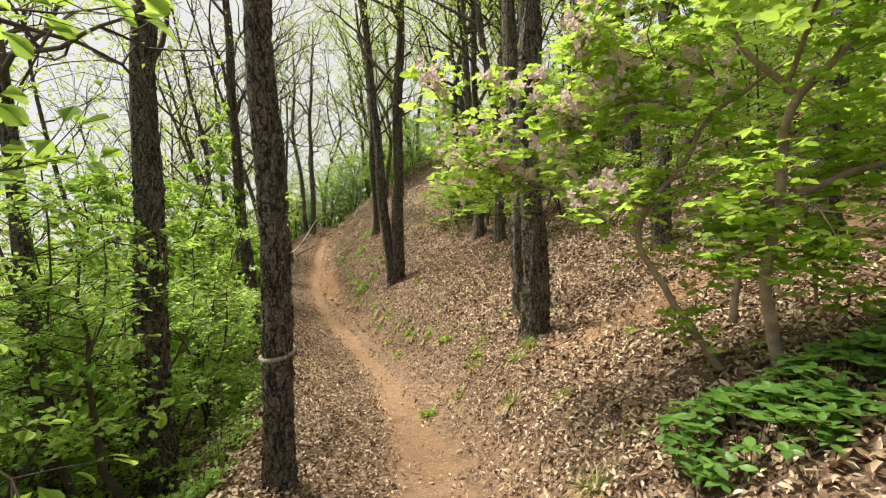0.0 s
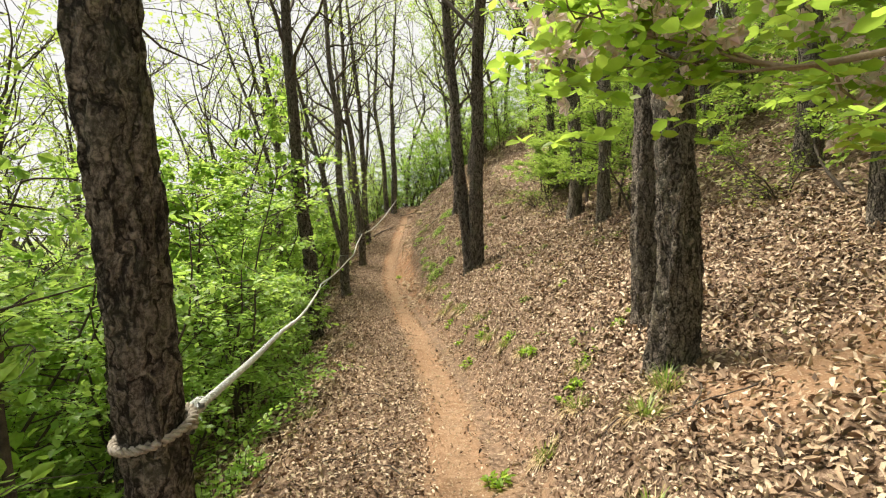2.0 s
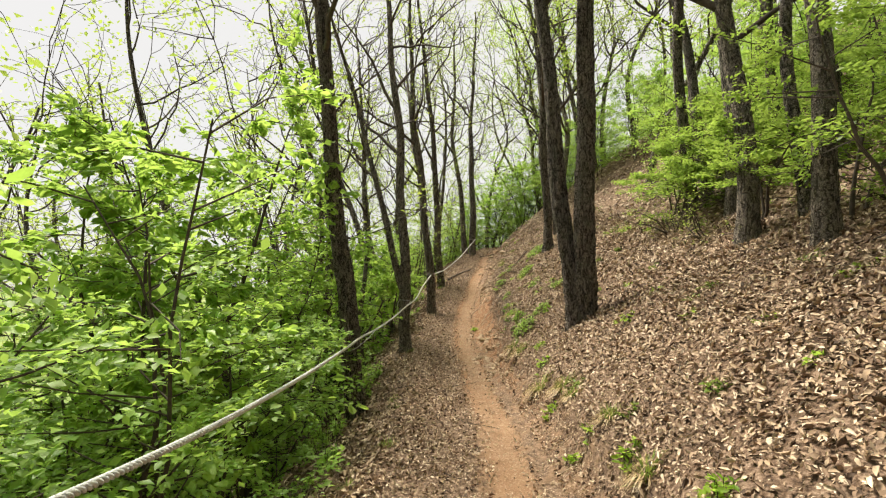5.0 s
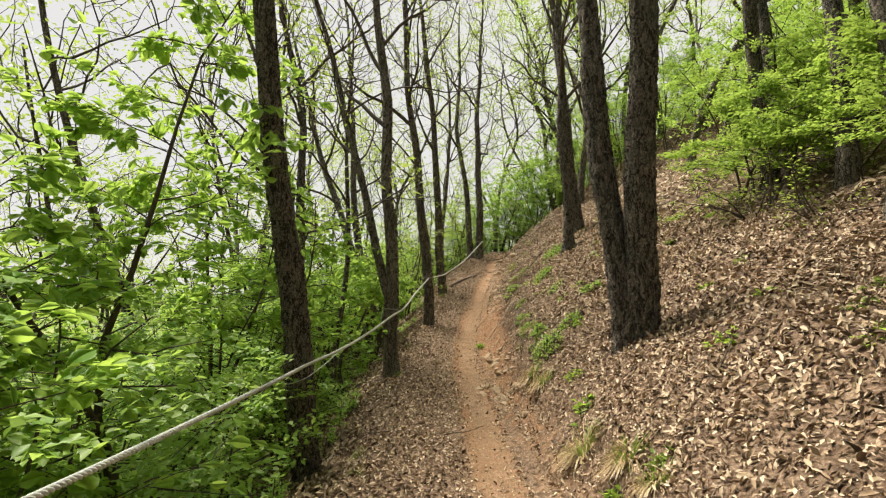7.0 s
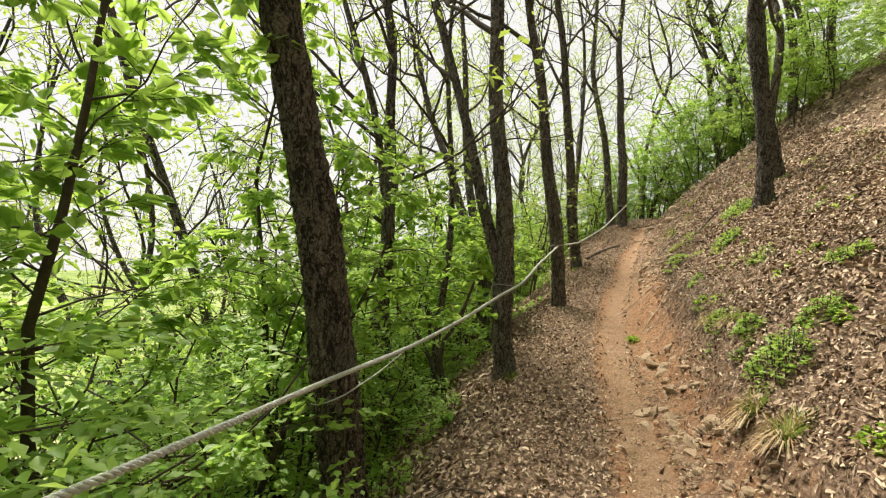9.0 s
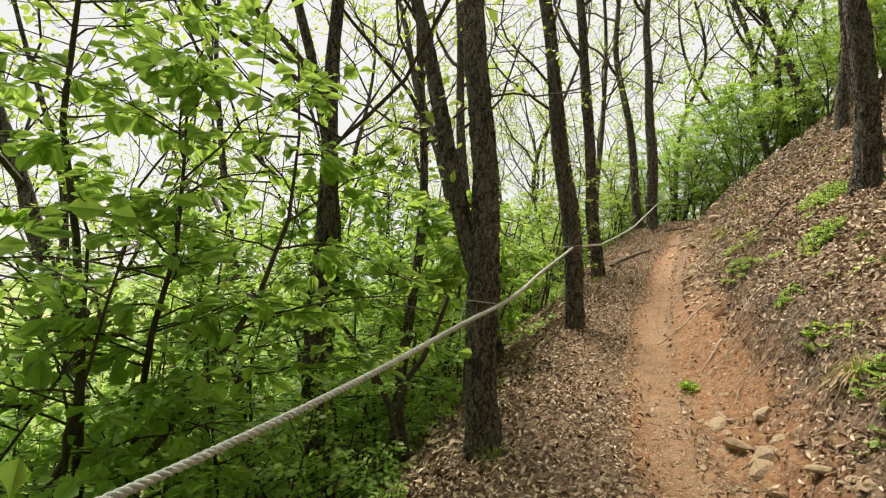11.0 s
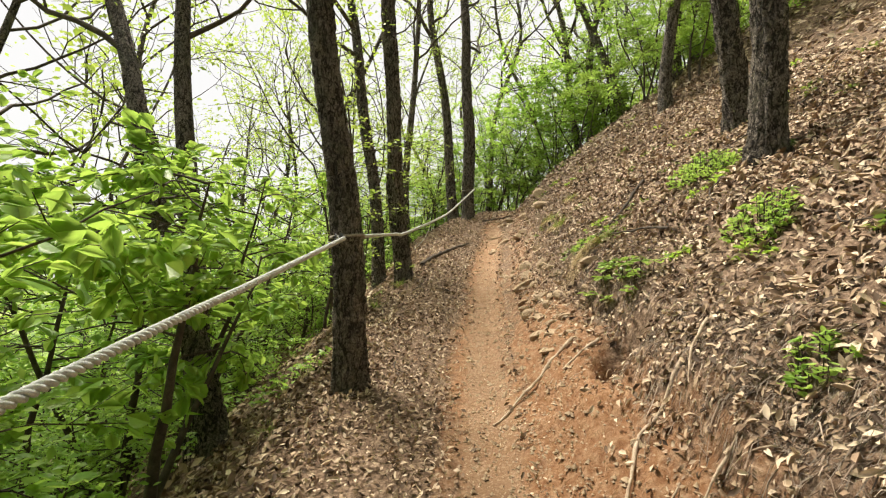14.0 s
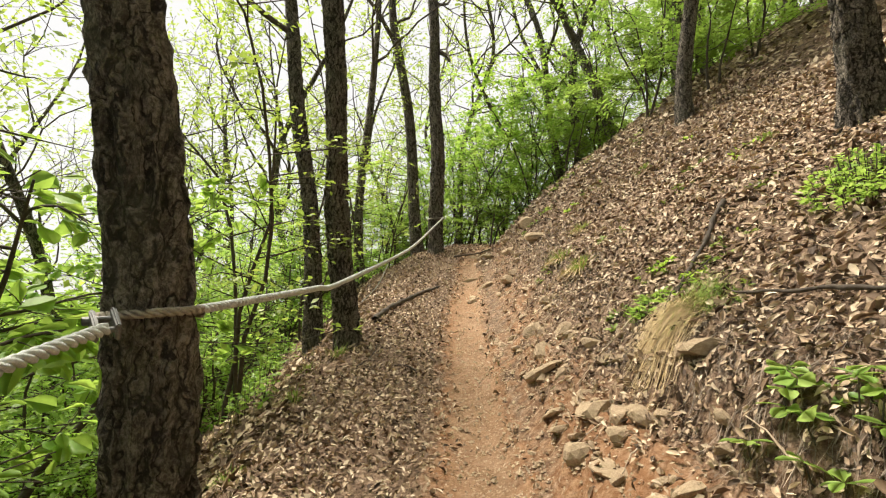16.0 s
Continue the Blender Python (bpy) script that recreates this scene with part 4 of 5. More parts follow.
def clump(name, base, radius, height, count, leaf_len, material, label, seed, whorl=True, category="shrub", wide=0.55, lobed=False):
    """A low leafy plant: short stems ending in whorls of leaves."""
    r = np.random.RandomState(seed)
    plant = thing(name, base, label, category)
    wood, at, way, up, ln = Bag(), [], [], [], []
    for q in range(count):
        an, d = r.uniform(0, 6.3), radius * math.sqrt(r.uniform(0.02, 1))
        x, y = d * math.cos(an), d * math.sin(an)
        z = float(ground_z(base[0] + x, base[1] + y)) - base[2]
        h = height * r.uniform(0.55, 1.1) * (1.15 - 0.55 * d / radius)
        tip = np.array([x, y, z + h])
        tube(wood, [np.array([x * 0.7, y * 0.7, float(ground_z(base[0] + x * 0.7, base[1] + y * 0.7)) - base[2] - 0.02]), (np.array([x * 0.8, y * 0.8, z]) + tip) / 2, tip], [0.004, 0.003, 0.002], 4, cap=False)
        a0, tilt = r.uniform(0, 6.3), r.normal(0, 0.25, 3) + [0, 0, 1]
        for k in range(5 if whorl else 7):
            a = a0 + k * 2 * math.pi / 5 if whorl else r.uniform(0, 6.3)
            at.append(tip if whorl else tip - [0, 0, h * r.uniform(0, 0.6)] + r.normal(0, leaf_len * 0.25, 3) * [1, 1, 0.3])
            way.append([math.cos(a) + (0 if whorl else 0.5 * x / radius), math.sin(a) + (0 if whorl else 0.5 * y / radius), r.uniform(-0.3, 0.35) if whorl else r.uniform(-0.5, 0.6)])
            up.append(tilt if whorl else tilt + r.normal(0, 0.3, 3))
            ln.append(leaf_len * r.uniform(0.7, 1.2))
    ln = np.array(ln)
    foliage = Bag()
    if lobed:
        broad_leaves(foliage, at, way, up, ln, seed)
    else:
        leaves(foliage, at, way, up, ln, ln * wide, 0.14, 0.18, seed)
    tagged(part("stalk", wood, M_TWIG, plant), kind="stuff")
    part("foliage", foliage, material, plant)
    return plant


RH = np.random.RandomState(31)
for (x, y), rad, n, sd in (((1.55, 2.45), 0.42, 60, 1), ((2.05, 2.5), 0.4, 55, 2), ((2.5, 2.35), 0.45, 55, 3), ((2.3, 1.9), 0.4, 45, 4)):
    clump("low_azalea", on_ground(x, y), rad, 0.21, n * 2, 0.085, M_CLUMP, "low azalea clump with dark green whorled leaves", sd)
for (x, y), rad, h, n, sd in (((-3.14, 20.1), 0.3, 0.22, 60, 5), ((-3.16, 18.37), 0.2, 0.2, 34, 6), ((-4.0, 18.75), 0.13, 0.18, 22, 7), ((-4.12, 19.0), 0.1, 0.16, 20, 8), ((-3.84, 18.5), 0.12, 0.16, 18, 9), ((-2.35, 13.85), 0.22, 0.24, 34, 10),
                              ((-2.1, 14.3), 0.14, 0.16, 18, 11), ((-2.6, 14.6), 0.12, 0.14, 14, 12), ((-3.4, 17.0), 0.1, 0.12, 10, 13), ((-4.25, 20.3), 0.12, 0.1, 14, 14), ((-2.9, 15.2), 0.12, 0.14, 12, 15), ((-1.9, 15.1), 0.16, 0.16, 18, 16), ((-2.6, 16.5), 0.14, 0.14, 12, 17)):
    clump("oak_seedling", on_ground(x, y), rad, h, n // 3 if sd in (7, 8, 9) else n * 2, 0.075 if sd in (7, 8, 9) else 0.042, M_SEEDLING, "lobed young oak seedlings growing through dry leaves" if sd in (7, 8, 9) else "bright green ferny clump growing through dry leaves", sd, sd in (7, 8, 9), "plant", 0.55, sd in (7, 8, 9))
for k, (x, y) in enumerate(((-0.64, 8.95), (-0.24, 8.05), (0.02, 7.25), (-0.86, 8.6), (-1.5, 10.8), (-2.4, 14.1), (-0.2, 5.3), (-1.05, 9.6), (0.35, 6.1), (-1.75, 12.0), (-4.1, 16.6))):
    clump("small_herb", on_ground(x, y), 0.09, 0.1, 9, 0.06, M_AZALEA, "small green herb at the foot of the bank", 40 + k, False, "plant", 0.5)


for k in range(96):
    y = RH.uniform(3, 25) if k < 40 else RH.uniform(14, 27)
    x = float(trail_x(y)) + RH.uniform(0.8, 3.2 if k < 40 else 4.6)
    clump("small_herb", on_ground(x, y), RH.uniform(0.06, 0.16), 0.06, int(RH.uniform(6, 16)), 0.045, M_GRASS if k % 2 else M_AZALEA, "low yellow-green herb among dry leaves", 500 + k, False, "plant", 0.5)


for k in range(46):
    y = RH.uniform(3, 25)
    x = float(trail_x(y)) + RH.uniform(-3.4, -1.9)
    clump("low_shrub", on_ground(x, y), RH.uniform(0.15, 0.4), RH.uniform(0.2, 0.5), int(RH.uniform(16, 40)), 0.06, M_MAPLE, "low green undergrowth on the slope below the trail", 600 + k, False, "shrub", 0.55)


def tuft(base, size, seed, dry=0.5, droop=0.6):
    """A tuft of grass, green blades above, straw hanging down the bank."""
    r = np.random.RandomState(seed)
    t = thing("grass_tuft", base, "tuft of green and straw-coloured grass on the bank", "grass")
    for name, mat, n, low in (("green_tuft", M_GRASS, int(110 * size / 0.2), 0.5), ("straw_fringe", M_STRAW, int(220 * size / 0.2 * dry), -1.0)):
        bag = Bag()
        v, f = [], []
        for q in range(n):
            an = r.uniform(0, 6.3)
            c = np.array([math.cos(an), math.sin(an), 0]) * size * 0.35 * r.uniform(0, 1)
            d = unit(np.array([math.cos(an), math.sin(an), 0]) * r.uniform(0.2, 1.2) + [-0.45 if low < 0 else 0, 0, r.uniform(0.3, 1.1) if low > 0 else 0.15])
            L = size * r.uniform(0.6, 1.3)
            side = unit(np.cross(d, [0.1, 0.2, 1.0])) * 0.003
            z0 = float(ground_z(base[0] + c[0], base[1] + c[1])) - base[2]
            p0 = c + [0, 0, z0]
            p1 = p0 + d * L * 0.5
            p2 = p0 + d * L * 0.95 + np.array([0, 0, -droop * L * (0.35 if low > 0 else 0.75)])
            g1, g2 = (float(ground_z(base[0] + p[0], base[1] + p[1])) - base[2] + 0.012 for p in (p1, p2))
            p1[2], p2[2] = max(p1[2], g1), max(p2[2], g2)
            k = len(v)
            v += [p0 - side, p0 + side, p1 - side, p1 + side, p2]
            f += [[k, k + 1, k + 3], [k, k + 3, k + 2], [k + 2, k + 3, k + 4]]
        bag.add(v, f)
        part(name, bag, mat, t)


def bearded_tuft(x, y, seed):
    """Grass on the lip of the bank, its old straw hanging down in a long beard."""
    r = np.random.RandomState(seed)
    base = on_ground(x, y, 0.0)
    t = thing("grass_tuft", base, "green grass tuft with a long beard of dry straw", "grass")
    for name, mat, n, L0, L1 in (("green_tuft", M_GRASS, 260, 0.1, 0.24), ("straw_beard", M_STRAW, 620, 0.16, 0.34)):
        bag, v, f = Bag(), [], []
        for q in range(n):
            c = np.array([r.normal(0, 0.04), r.normal(0, 0.09), 0.0])
            L = r.uniform(L0, L1)
            fan = r.normal(0, 0.35)
            pts = []
            for w in np.linspace(0, 1, 6):
                if name == "green_tuft":
                    px, py = c[0] + L * 0.8 * w * math.cos(5 * fan), c[1] + L * 0.8 * w * math.sin(5 * fan)
                    up = L * (0.9 * w - 0.55 * w * w) + 0.01
                else:
                    px, py = c[0] - L * w, c[1] - L * w * (0.15 + fan)
                    up = 0.015 + 0.28 * L * math.sin(math.pi * min(w * 1.1, 1)) * r.uniform(0.5, 1)
                pts.append([px, py, float(ground_z(base[0] + px, base[1] + py)) - base[2] + up])
            side = np.array([0.35, -1.0, 0.2]) * r.uniform(0.0009, 0.0022)
            k = len(v)
            v += [e for p in pts for e in (np.array(p) - side, np.array(p) + side)]
            f += [[k + 2 * e, k + 2 * e + 1, k + 2 * e + 3, k + 2 * e + 2] for e in range(5)]
        bag.add(v, f)
        part(name, bag, mat, t)


bearded_tuft(-4.09, 19.9, 71)
rg = np.random.RandomState(21)
for k, (x, y, s) in enumerate(((0.98, 5.55, 0.22), (0.77, 5.2, 0.2), (0.4, 5.8, 0.16), (0.15, 5.5, 0.14), (0.6, 4.3, 0.16), (0.95, 3.9, 0.14), (0.5, 6.4, 0.14), (-0.55, 8.7, 0.17), (-0.3, 8.0, 0.15), (-0.05, 7.4, 0.15), (-1.72, 11.6, 0.22), (-1.36, 11.05, 0.2), (-1.2, 10.6, 0.15),
                              (-0.8, 9.6, 0.16), (-2.3, 13.2, 0.2), (-2.75, 15.0, 0.18), (-4.6, 21.6, 0.18), (-4.75, 22.3, 0.18), (-2.5, 13.6, 0.18), (0.8, 2.6, 0.15), (-3.0, 15.4, 0.15), (-4.5, 22.9, 0.16))):
    tuft(on_ground(x, y, 0.0), s, 60 + k, 1.0 if y > 10 else 0.6)
for k in range(16):
    y = rg.uniform(6, 24)
    x = float(trail_x(y)) + rg.uniform(-1.75, -1.25)
    tuft(on_ground(x, y, 0.0), rg.uniform(0.1, 0.17), 100 + k, 0.25)


def spiky_plant():
    base = on_ground(-3.2, 16.0)
    p = thing("sedge_plant", base, "dark green sedge with long arching blades", "plant")
    r = np.random.RandomState(3)
    for q in range(22):
        an = r.uniform(0, 6.3)
        d = np.array([math.cos(an), math.sin(an), 0]) * r.uniform(0.4, 1)
        s = np.linspace(0, 1, 6)[:, None]
        L = r.uniform(0.18, 0.32)
        line = d * s * L * 0.8 + np.array([0, 0, 1]) * (s - 0.65 * s ** 2) * L
        side = unit(np.cross(d, [0, 0, 1])) * 0.009 * (1 - s ** 2)
        bag = Bag()
        v = np.concatenate([line - side, line + side])
        bag.add(v, [[i, i + 1, 7 + i, 6 + i] for i in range(5)])
        part("blade", bag, M_CLUMP, p)


spiky_plant()


# ---- stones, roots, twigs on the trail's edge ----
def stone_mesh(seed):
    bm = bmesh.new()
    bmesh.ops.create_icosphere(bm, subdivisions=2, radius=1)
    r = np.random.RandomState(seed)
    cuts = [unit(r.normal(0, 1, 3)) for _ in range(9)]
    lim = r.uniform(0.4, 0.8, 9)
    for v in bm.verts:
        p = np.array(v.co)
        for c, l in zip(cuts, lim):
            d = p @ c
            if d > l:
                p = p - c * (d - l)
        v.co = p * (1 + 0.05 * noise.noise(Vector(p * 3 + seed)))
    me = bpy.data.meshes.new("stone")
    bm.to_mesh(me)
    bm.free()
    me.materials.append(M_STONE)
    return me


STONES = [stone_mesh(k) for k in range(7)]


def stone(x, y, size, r, flat=0.5):
    ob = new("stone", STONES[r.randint(7)])
    ob.location = (x, y, float(ground_z(x, y)) - size * flat * 0.3)
    ob.rotation_euler = (r.uniform(-0.4, 0.4), r.uniform(-0.6, 0.1), r.uniform(0, 6.3))
    ob.scale = (size * r.uniform(0.8, 1.3), size * r.uniform(0.7, 1.0), size * flat * r.uniform(0.7, 1.3))
    tagged(ob, "ochre angular stone half sunk in the trail's edge", "stone", "stones along the trail")


rs = np.random.RandomState(5)
for x, y, s in ((-3.29, 14.05, 0.1), (-2.76, 13.89, 0.1), (-3.4, 15.29, 0.14), (-2.96, 13.57, 0.1), (-4.91, 20.81, 0.13), (-4.9, 20.44, 0.09), (-4.55, 19.46, 0.09), (-4.67, 19.92, 0.12), (-4.72, 19.5, 0.1), (0.45, 3.42, 0.07), (-0.79, 10.26, 0.06), (-4.47, 19.02, 0.08), (-4.61, 19.25, 0.07),
                (-4.15, 19.54, 0.16), (-5.0, 23.8, 0.2), (-5.5, 24.6, 0.22), (-5.9, 25.4, 0.25), (-5.2, 25.0, 0.2), (0.62, 2.9, 0.06), (1.25, 6.1, 0.06), (0.3, 4.9, 0.07), (-4.3, 16.2, 0.07), (-3.75, 16.0, 0.09), (-3.45, 15.75, 0.1)):
    stone(x, y, s, rs, 0.55)
for x, y, s in ((-4.62, 19.75, 0.14), (-4.5, 19.62, 0.13), (-4.42, 19.5, 0.12), (-4.75, 20.3, 0.12), (-4.95, 21.2, 0.14), (-4.85, 21.5, 0.11), (-4.7, 20.7, 0.11), (-4.58, 20.35, 0.1), (-3.35, 14.35, 0.13), (-3.1, 14.2, 0.11)):
    stone(x, y, s, rs, 0.6)
for k in range(36):
    y = rs.uniform(23.2, 26.6)
    stone(float(trail_x(y)) + rs.uniform(-0.25, 0.9), y, rs.choice([0.06, 0.1, 0.16], p=[0.5, 0.35, 0.15]), rs, 0.45)
for x, y, s, flat in ((-4.45, 18.82, 0.1, 0.8), (-4.58, 18.94, 0.09, 0.7), (-4.36, 19.5, 0.1, 0.9), (-4.72, 19.62, 0.1, 0.4), (-4.85, 19.95, 0.1, 0.4), (-4.62, 19.3, 0.12, 0.3), (-4.9, 20.5, 0.15, 0.5), (-4.5, 20.1, 0.16, 0.5), (-4.75, 20.9, 0.14, 0.5), (-3.95, 17.35, 0.05, 0.7), (-4.2, 17.9, 0.05, 0.6),
                      (-3.4, 15.2, 0.17, 0.3), (-3.55, 15.5, 0.14, 0.3), (-3.2, 14.7, 0.15, 0.35), (-3.05, 14.1, 0.14, 0.35), (-2.9, 13.8, 0.12, 0.4), (-3.75, 15.9, 0.1, 0.35)):
    stone(x, y, s, rs, flat)
for k in range(60):
    y = rs.uniform(18.9, 21.8)
    stone(float(trail_x(y)) + rs.uniform(0.3, 0.95), y, rs.choice([0.03, 0.04, 0.06, 0.09], p=[0.4, 0.3, 0.2, 0.1]), rs, 0.5)
for k in range(45):
    y = rs.uniform(12.6, 15.6)
    stone(float(trail_x(y)) + rs.uniform(0.28, 0.7), y, rs.uniform(0.03, 0.08), rs, 0.45)
for k in range(150):
    y = rs.choice([rs.uniform(12.2, 16.5), rs.uniform(18.5, 25), rs.uniform(3, 26)])
    x = float(trail_x(y)) + abs(rs.normal(0.42, 0.16)) * (1 if rs.rand() < 0.9 else -1)
    stone(x, y, rs.choice([0.025, 0.035, 0.05, 0.075], p=[0.4, 0.3, 0.2, 0.1]), rs)


def gravel():
    """Loose grit on the trodden soil."""
    r = np.random.RandomState(8)
    bag = Bag()
    n = 16000
    y = np.where(r.rand(n) < 0.6, r.uniform(1, 27, n), r.uniform(13, 22, n))
    u = r.normal(0.28, 0.32, n)
    x = trail_x(y) + u
    s = r.uniform(0.004, 0.013, n)[:, None] * (1 + (r.rand(n, 1) < 0.06) * 1.2)
    c = np.stack([x, y, ground_z(x, y) + 0.002], 1)
    oct_v = np.array([[1, 0, 0], [0, 1, 0], [-1, 0, 0], [0, -1, 0], [0, 0, 0.8]])
    v = c[:, None, :] + s[:, None, :] * (oct_v[None] * r.uniform(0.6, 1.3, (n, 5, 1)))
    base = (np.arange(n) * 5)[:, None]
    bag.add(v, np.concatenate([base + np.array([[a, b, 4]]) for a, b in ((0, 1), (1, 2), (2, 3), (3, 0))]))
    tagged(part("gravel", bag, M_STONE, smooth=False), "loose ochre grit scattered on the bare trail", "gravel", "", "stuff")


gravel()


def root(points, rad, seed, name="exposed_root", label="pale bent root exposed in the cut bank", category="root", mat=None, lift=0.0):
    r = np.random.RandomState(seed)
    p = [(x, y, float(ground_z(x, y)) + dz) for x, y, dz in points]
    line = rope_line(p, 0.0, 0.03)
    line = line + np.cumsum(r.normal(0, 0.003, line.shape), 0)
    gz = ground_z(line[:, 0], line[:, 1])
    line[:, 2] = np.maximum(line[:, 2], gz + rad * 0.35)
    line[:, 2] = np.minimum(line[:, 2], gz + 0.12)
    bag = Bag()
    rad = rad * (0.55 if name == "exposed_root" else 1.0)
    tube(bag, line, np.linspace(rad, rad * 0.5, len(line)) * (1 + 0.2 * np.sin(np.arange(len(line)) * 0.9)), 8)
    ob = part(name, bag, mat or M_ROOT)
    tagged(ob, label, category, "roots in the bank")


root([(-3.76, 17.47, 0.02), (-3.86, 17.4, 0.03), (-3.95, 17.37, 0.02), (-3.99, 17.2, 0.02), (-4.06, 16.95, 0.01)], 0.022, 1)
root([(-3.55, 17.0, 0.03), (-3.7, 16.95, 0.03), (-3.85, 16.86, 0.02), (-4.05, 16.75, 0.01)], 0.012, 2)
root([(-4.3, 18.48, 0.02), (-4.5, 18.3, 0.02), (-4.67, 18.12, 0.01), (-4.76, 18.0, 0.0)], 0.026, 3)
root([(-4.12, 18.34, 0.02), (-4.25, 18.25, 0.02), (-4.42, 18.14, 0.01)], 0.02, 4)
root([(-3.62, 17.6, 0.05), (-3.7, 17.45, 0.04), (-3.75, 17.3, 0.03)], 0.014, 5)
root([(-3.3, 16.5, 0.04), (-3.55, 16.35, 0.03), (-3.75, 16.3, 0.01)], 0.01, 6)
root([(-4.35, 21.0, 0.03), (-4.7, 21.3, 0.02), (-4.95, 21.2, 0.0)], 0.012, 7)
root([(-4.2, 20.3, 0.05), (-4.5, 20.2, 0.04), (-4.7, 20.0, 0.01)], 0.01, 8)
for k in range(40):
    y = rs.uniform(14.5, 24.5) if k < 22 else rs.uniform(5, 14)
    u = rs.uniform(0.5, 1.15)
    x = float(trail_x(y)) + u
    a = rs.uniform(0, 6.3)
    L = rs.uniform(0.08, 0.28)
    root([(x, y, 0.03), (x - L * 0.6 * abs(math.cos(a)), y + L * 0.5 * math.sin(a), 0.03), (x - L * abs(math.cos(a)), y + L * math.sin(a), 0.0)], rs.uniform(0.002, 0.005), 20 + k, "rootlet", "thin dry rootlet hanging from the bank")
for k in range(60):
    y = rs.uniform(2, 25)
    u = rs.choice([rs.uniform(0.7, 3.5), rs.uniform(-1.3, -0.4)])
    x = float(trail_x(y)) + u
    a, L = rs.uniform(0, 6.3), rs.uniform(0.2, 0.7)
    root([(x, y, 0.05), (x + L * 0.5 * math.cos(a), y + L * 0.5 * math.sin(a), 0.06), (x + L * math.cos(a + 0.3), y + L * math.sin(a + 0.3), 0.05)], rs.uniform(0.003, 0.008), 120 + k, "fallen_twig", "thin fallen twig lying on dry leaves", "twig", M_TWIG)
root([(-3.6, 20.9, 0.06), (-3.9, 20.55, 0.07), (-4.15, 20.2, 0.06)], 0.02, 200, "fallen_branch", "dark fallen branch lying on the bank", "branch", M_TWIG)
root([(-6.6, 25.6, 0.08), (-6.2, 25.75, 0.1), (-5.95, 25.7, 0.08)], 0.02, 201, "fallen_branch", "dark fallen branch across the head of the trail", "branch", M_TWIG)
root([(-6.86, 22.35, 0.04), (-6.82, 22.8, 0.06), (-6.64, 23.35, 0.05), (-6.5, 23.9, 0.02)], 0.04, 203, "fallen_branch", "dark gnarled branch lying along the trail's edge", "branch", M_TWIG)
root([(-3.6, 19.0, 0.08), (-3.75, 19.25, 0.1), (-4.0, 19.7, 0.08)], 0.012, 202, "fallen_branch", "thin bare branch on the slope", "branch", M_TWIG)


def root_mat(y, seed):
    """A ragged fringe of dry rootlets and turf over the lip of the cut bank."""
    r = np.random.RandomState(seed)
    x = float(trail_x(y)) + 0.78 + 0.05 * math.sin(3 * y)
    base = on_ground(x, y, 0.0)
    m = thing("root_mat", base, "ragged mat of dry roots over the cut bank", "roots", "roots in the bank")
    bag = Bag()
    v, f = [], []
    n = 260
    x0, y0 = r.normal(0.2, 0.13, n), r.uniform(-0.27, 0.27, n)
    an, bend = np.where(r.rand(n) < 0.5, 0, math.pi) + r.normal(0, 0.7, n), r.normal(0, 1.3, n)
    reach, wide = r.uniform(0.012, 0.045, n), r.uniform(0.0008, 0.0022, n)
    lift = r.uniform(0.004, 0.05, n) * np.where(r.rand(n) < 0.25, 1, 0.45)
    for q in range(n):
        if math.hypot(base[0] + x0[q] + 4.0, base[1] + y0[q] - 18.1) < 0.22:
            continue
        line = [(x0[q], y0[q])]
        for e in range(4):
            a = an[q] + bend[q] * e
            line.append((line[-1][0] + reach[q] * math.cos(a), line[-1][1] + reach[q] * math.sin(a)))
        line = np.array(line)
        z = ground_z(base[0] + line[:, 0], base[1] + line[:, 1]) - base[2] + 0.006 + lift[q] * np.array([0.1, 0.8, 1.0, 0.7, 0.05])
        p = np.column_stack([line, z])
        side = np.array([-math.sin(an[q]), math.cos(an[q]), 0.3]) * wide[q]
        k = len(v)
        v += [w for c in p for w in (c - side, c + side)]
        f += [[k + 2 * e, k + 2 * e + 1, k + 2 * e + 3, k + 2 * e + 2] for e in range(4)]
    bag.add(v, f)
    tagged(part("fringe", bag, M_ROOTLET, m), kind="stuff")


for k in range(15):
    root_mat(15.2 + k * 0.36 + 0.08 * math.sin(k * 7), 700 + k)
for k in range(8):
    root_mat(21.0 + k * 0.45, 740 + k)


def brushwood(x, y, seed, size):
    r = np.random.RandomState(seed)
    b = thing("dry_bush", on_ground(x, y), "bare dry bush with a few yellow-green leaves", "bush")
    crown, tips = Bag(), []
    for q in range(9):
        an = r.uniform(0, 6.3)
        bag = Bag()
        st = wander([0, 0, -0.05], [math.cos(an), math.sin(an), r.uniform(0.3, 1.2)], size * r.uniform(0.7, 1.2), 8, r, 0.2, 0.0)
        tube(bag, st, np.linspace(0.012, 0.004, len(st)), 5)
        for w in range(6):
            tw = wander(st[r.randint(2, len(st))], r.normal(0, 1, 3) * [1, 1, 0.5], size * r.uniform(0.2, 0.5), 4, r, 0.25)
            tube(bag, tw, np.linspace(0.005, 0.002, len(tw)), 4, cap=False)
            tips += list(tw[2:])
        part("branch", bag, M_TWIG, b)
    n = 420
    at = np.array(tips)[r.randint(0, len(tips), n)] + r.normal(0, 0.05, (n, 3))
    small_leaves(crown, at, r.normal(0, 1, (n, 3)) * [1, 1, 0.3], [0, 0, 1], r.uniform(0.03, 0.07, n), 0.03, seed)
    part("foliage", crown, M_YOUNG, b)


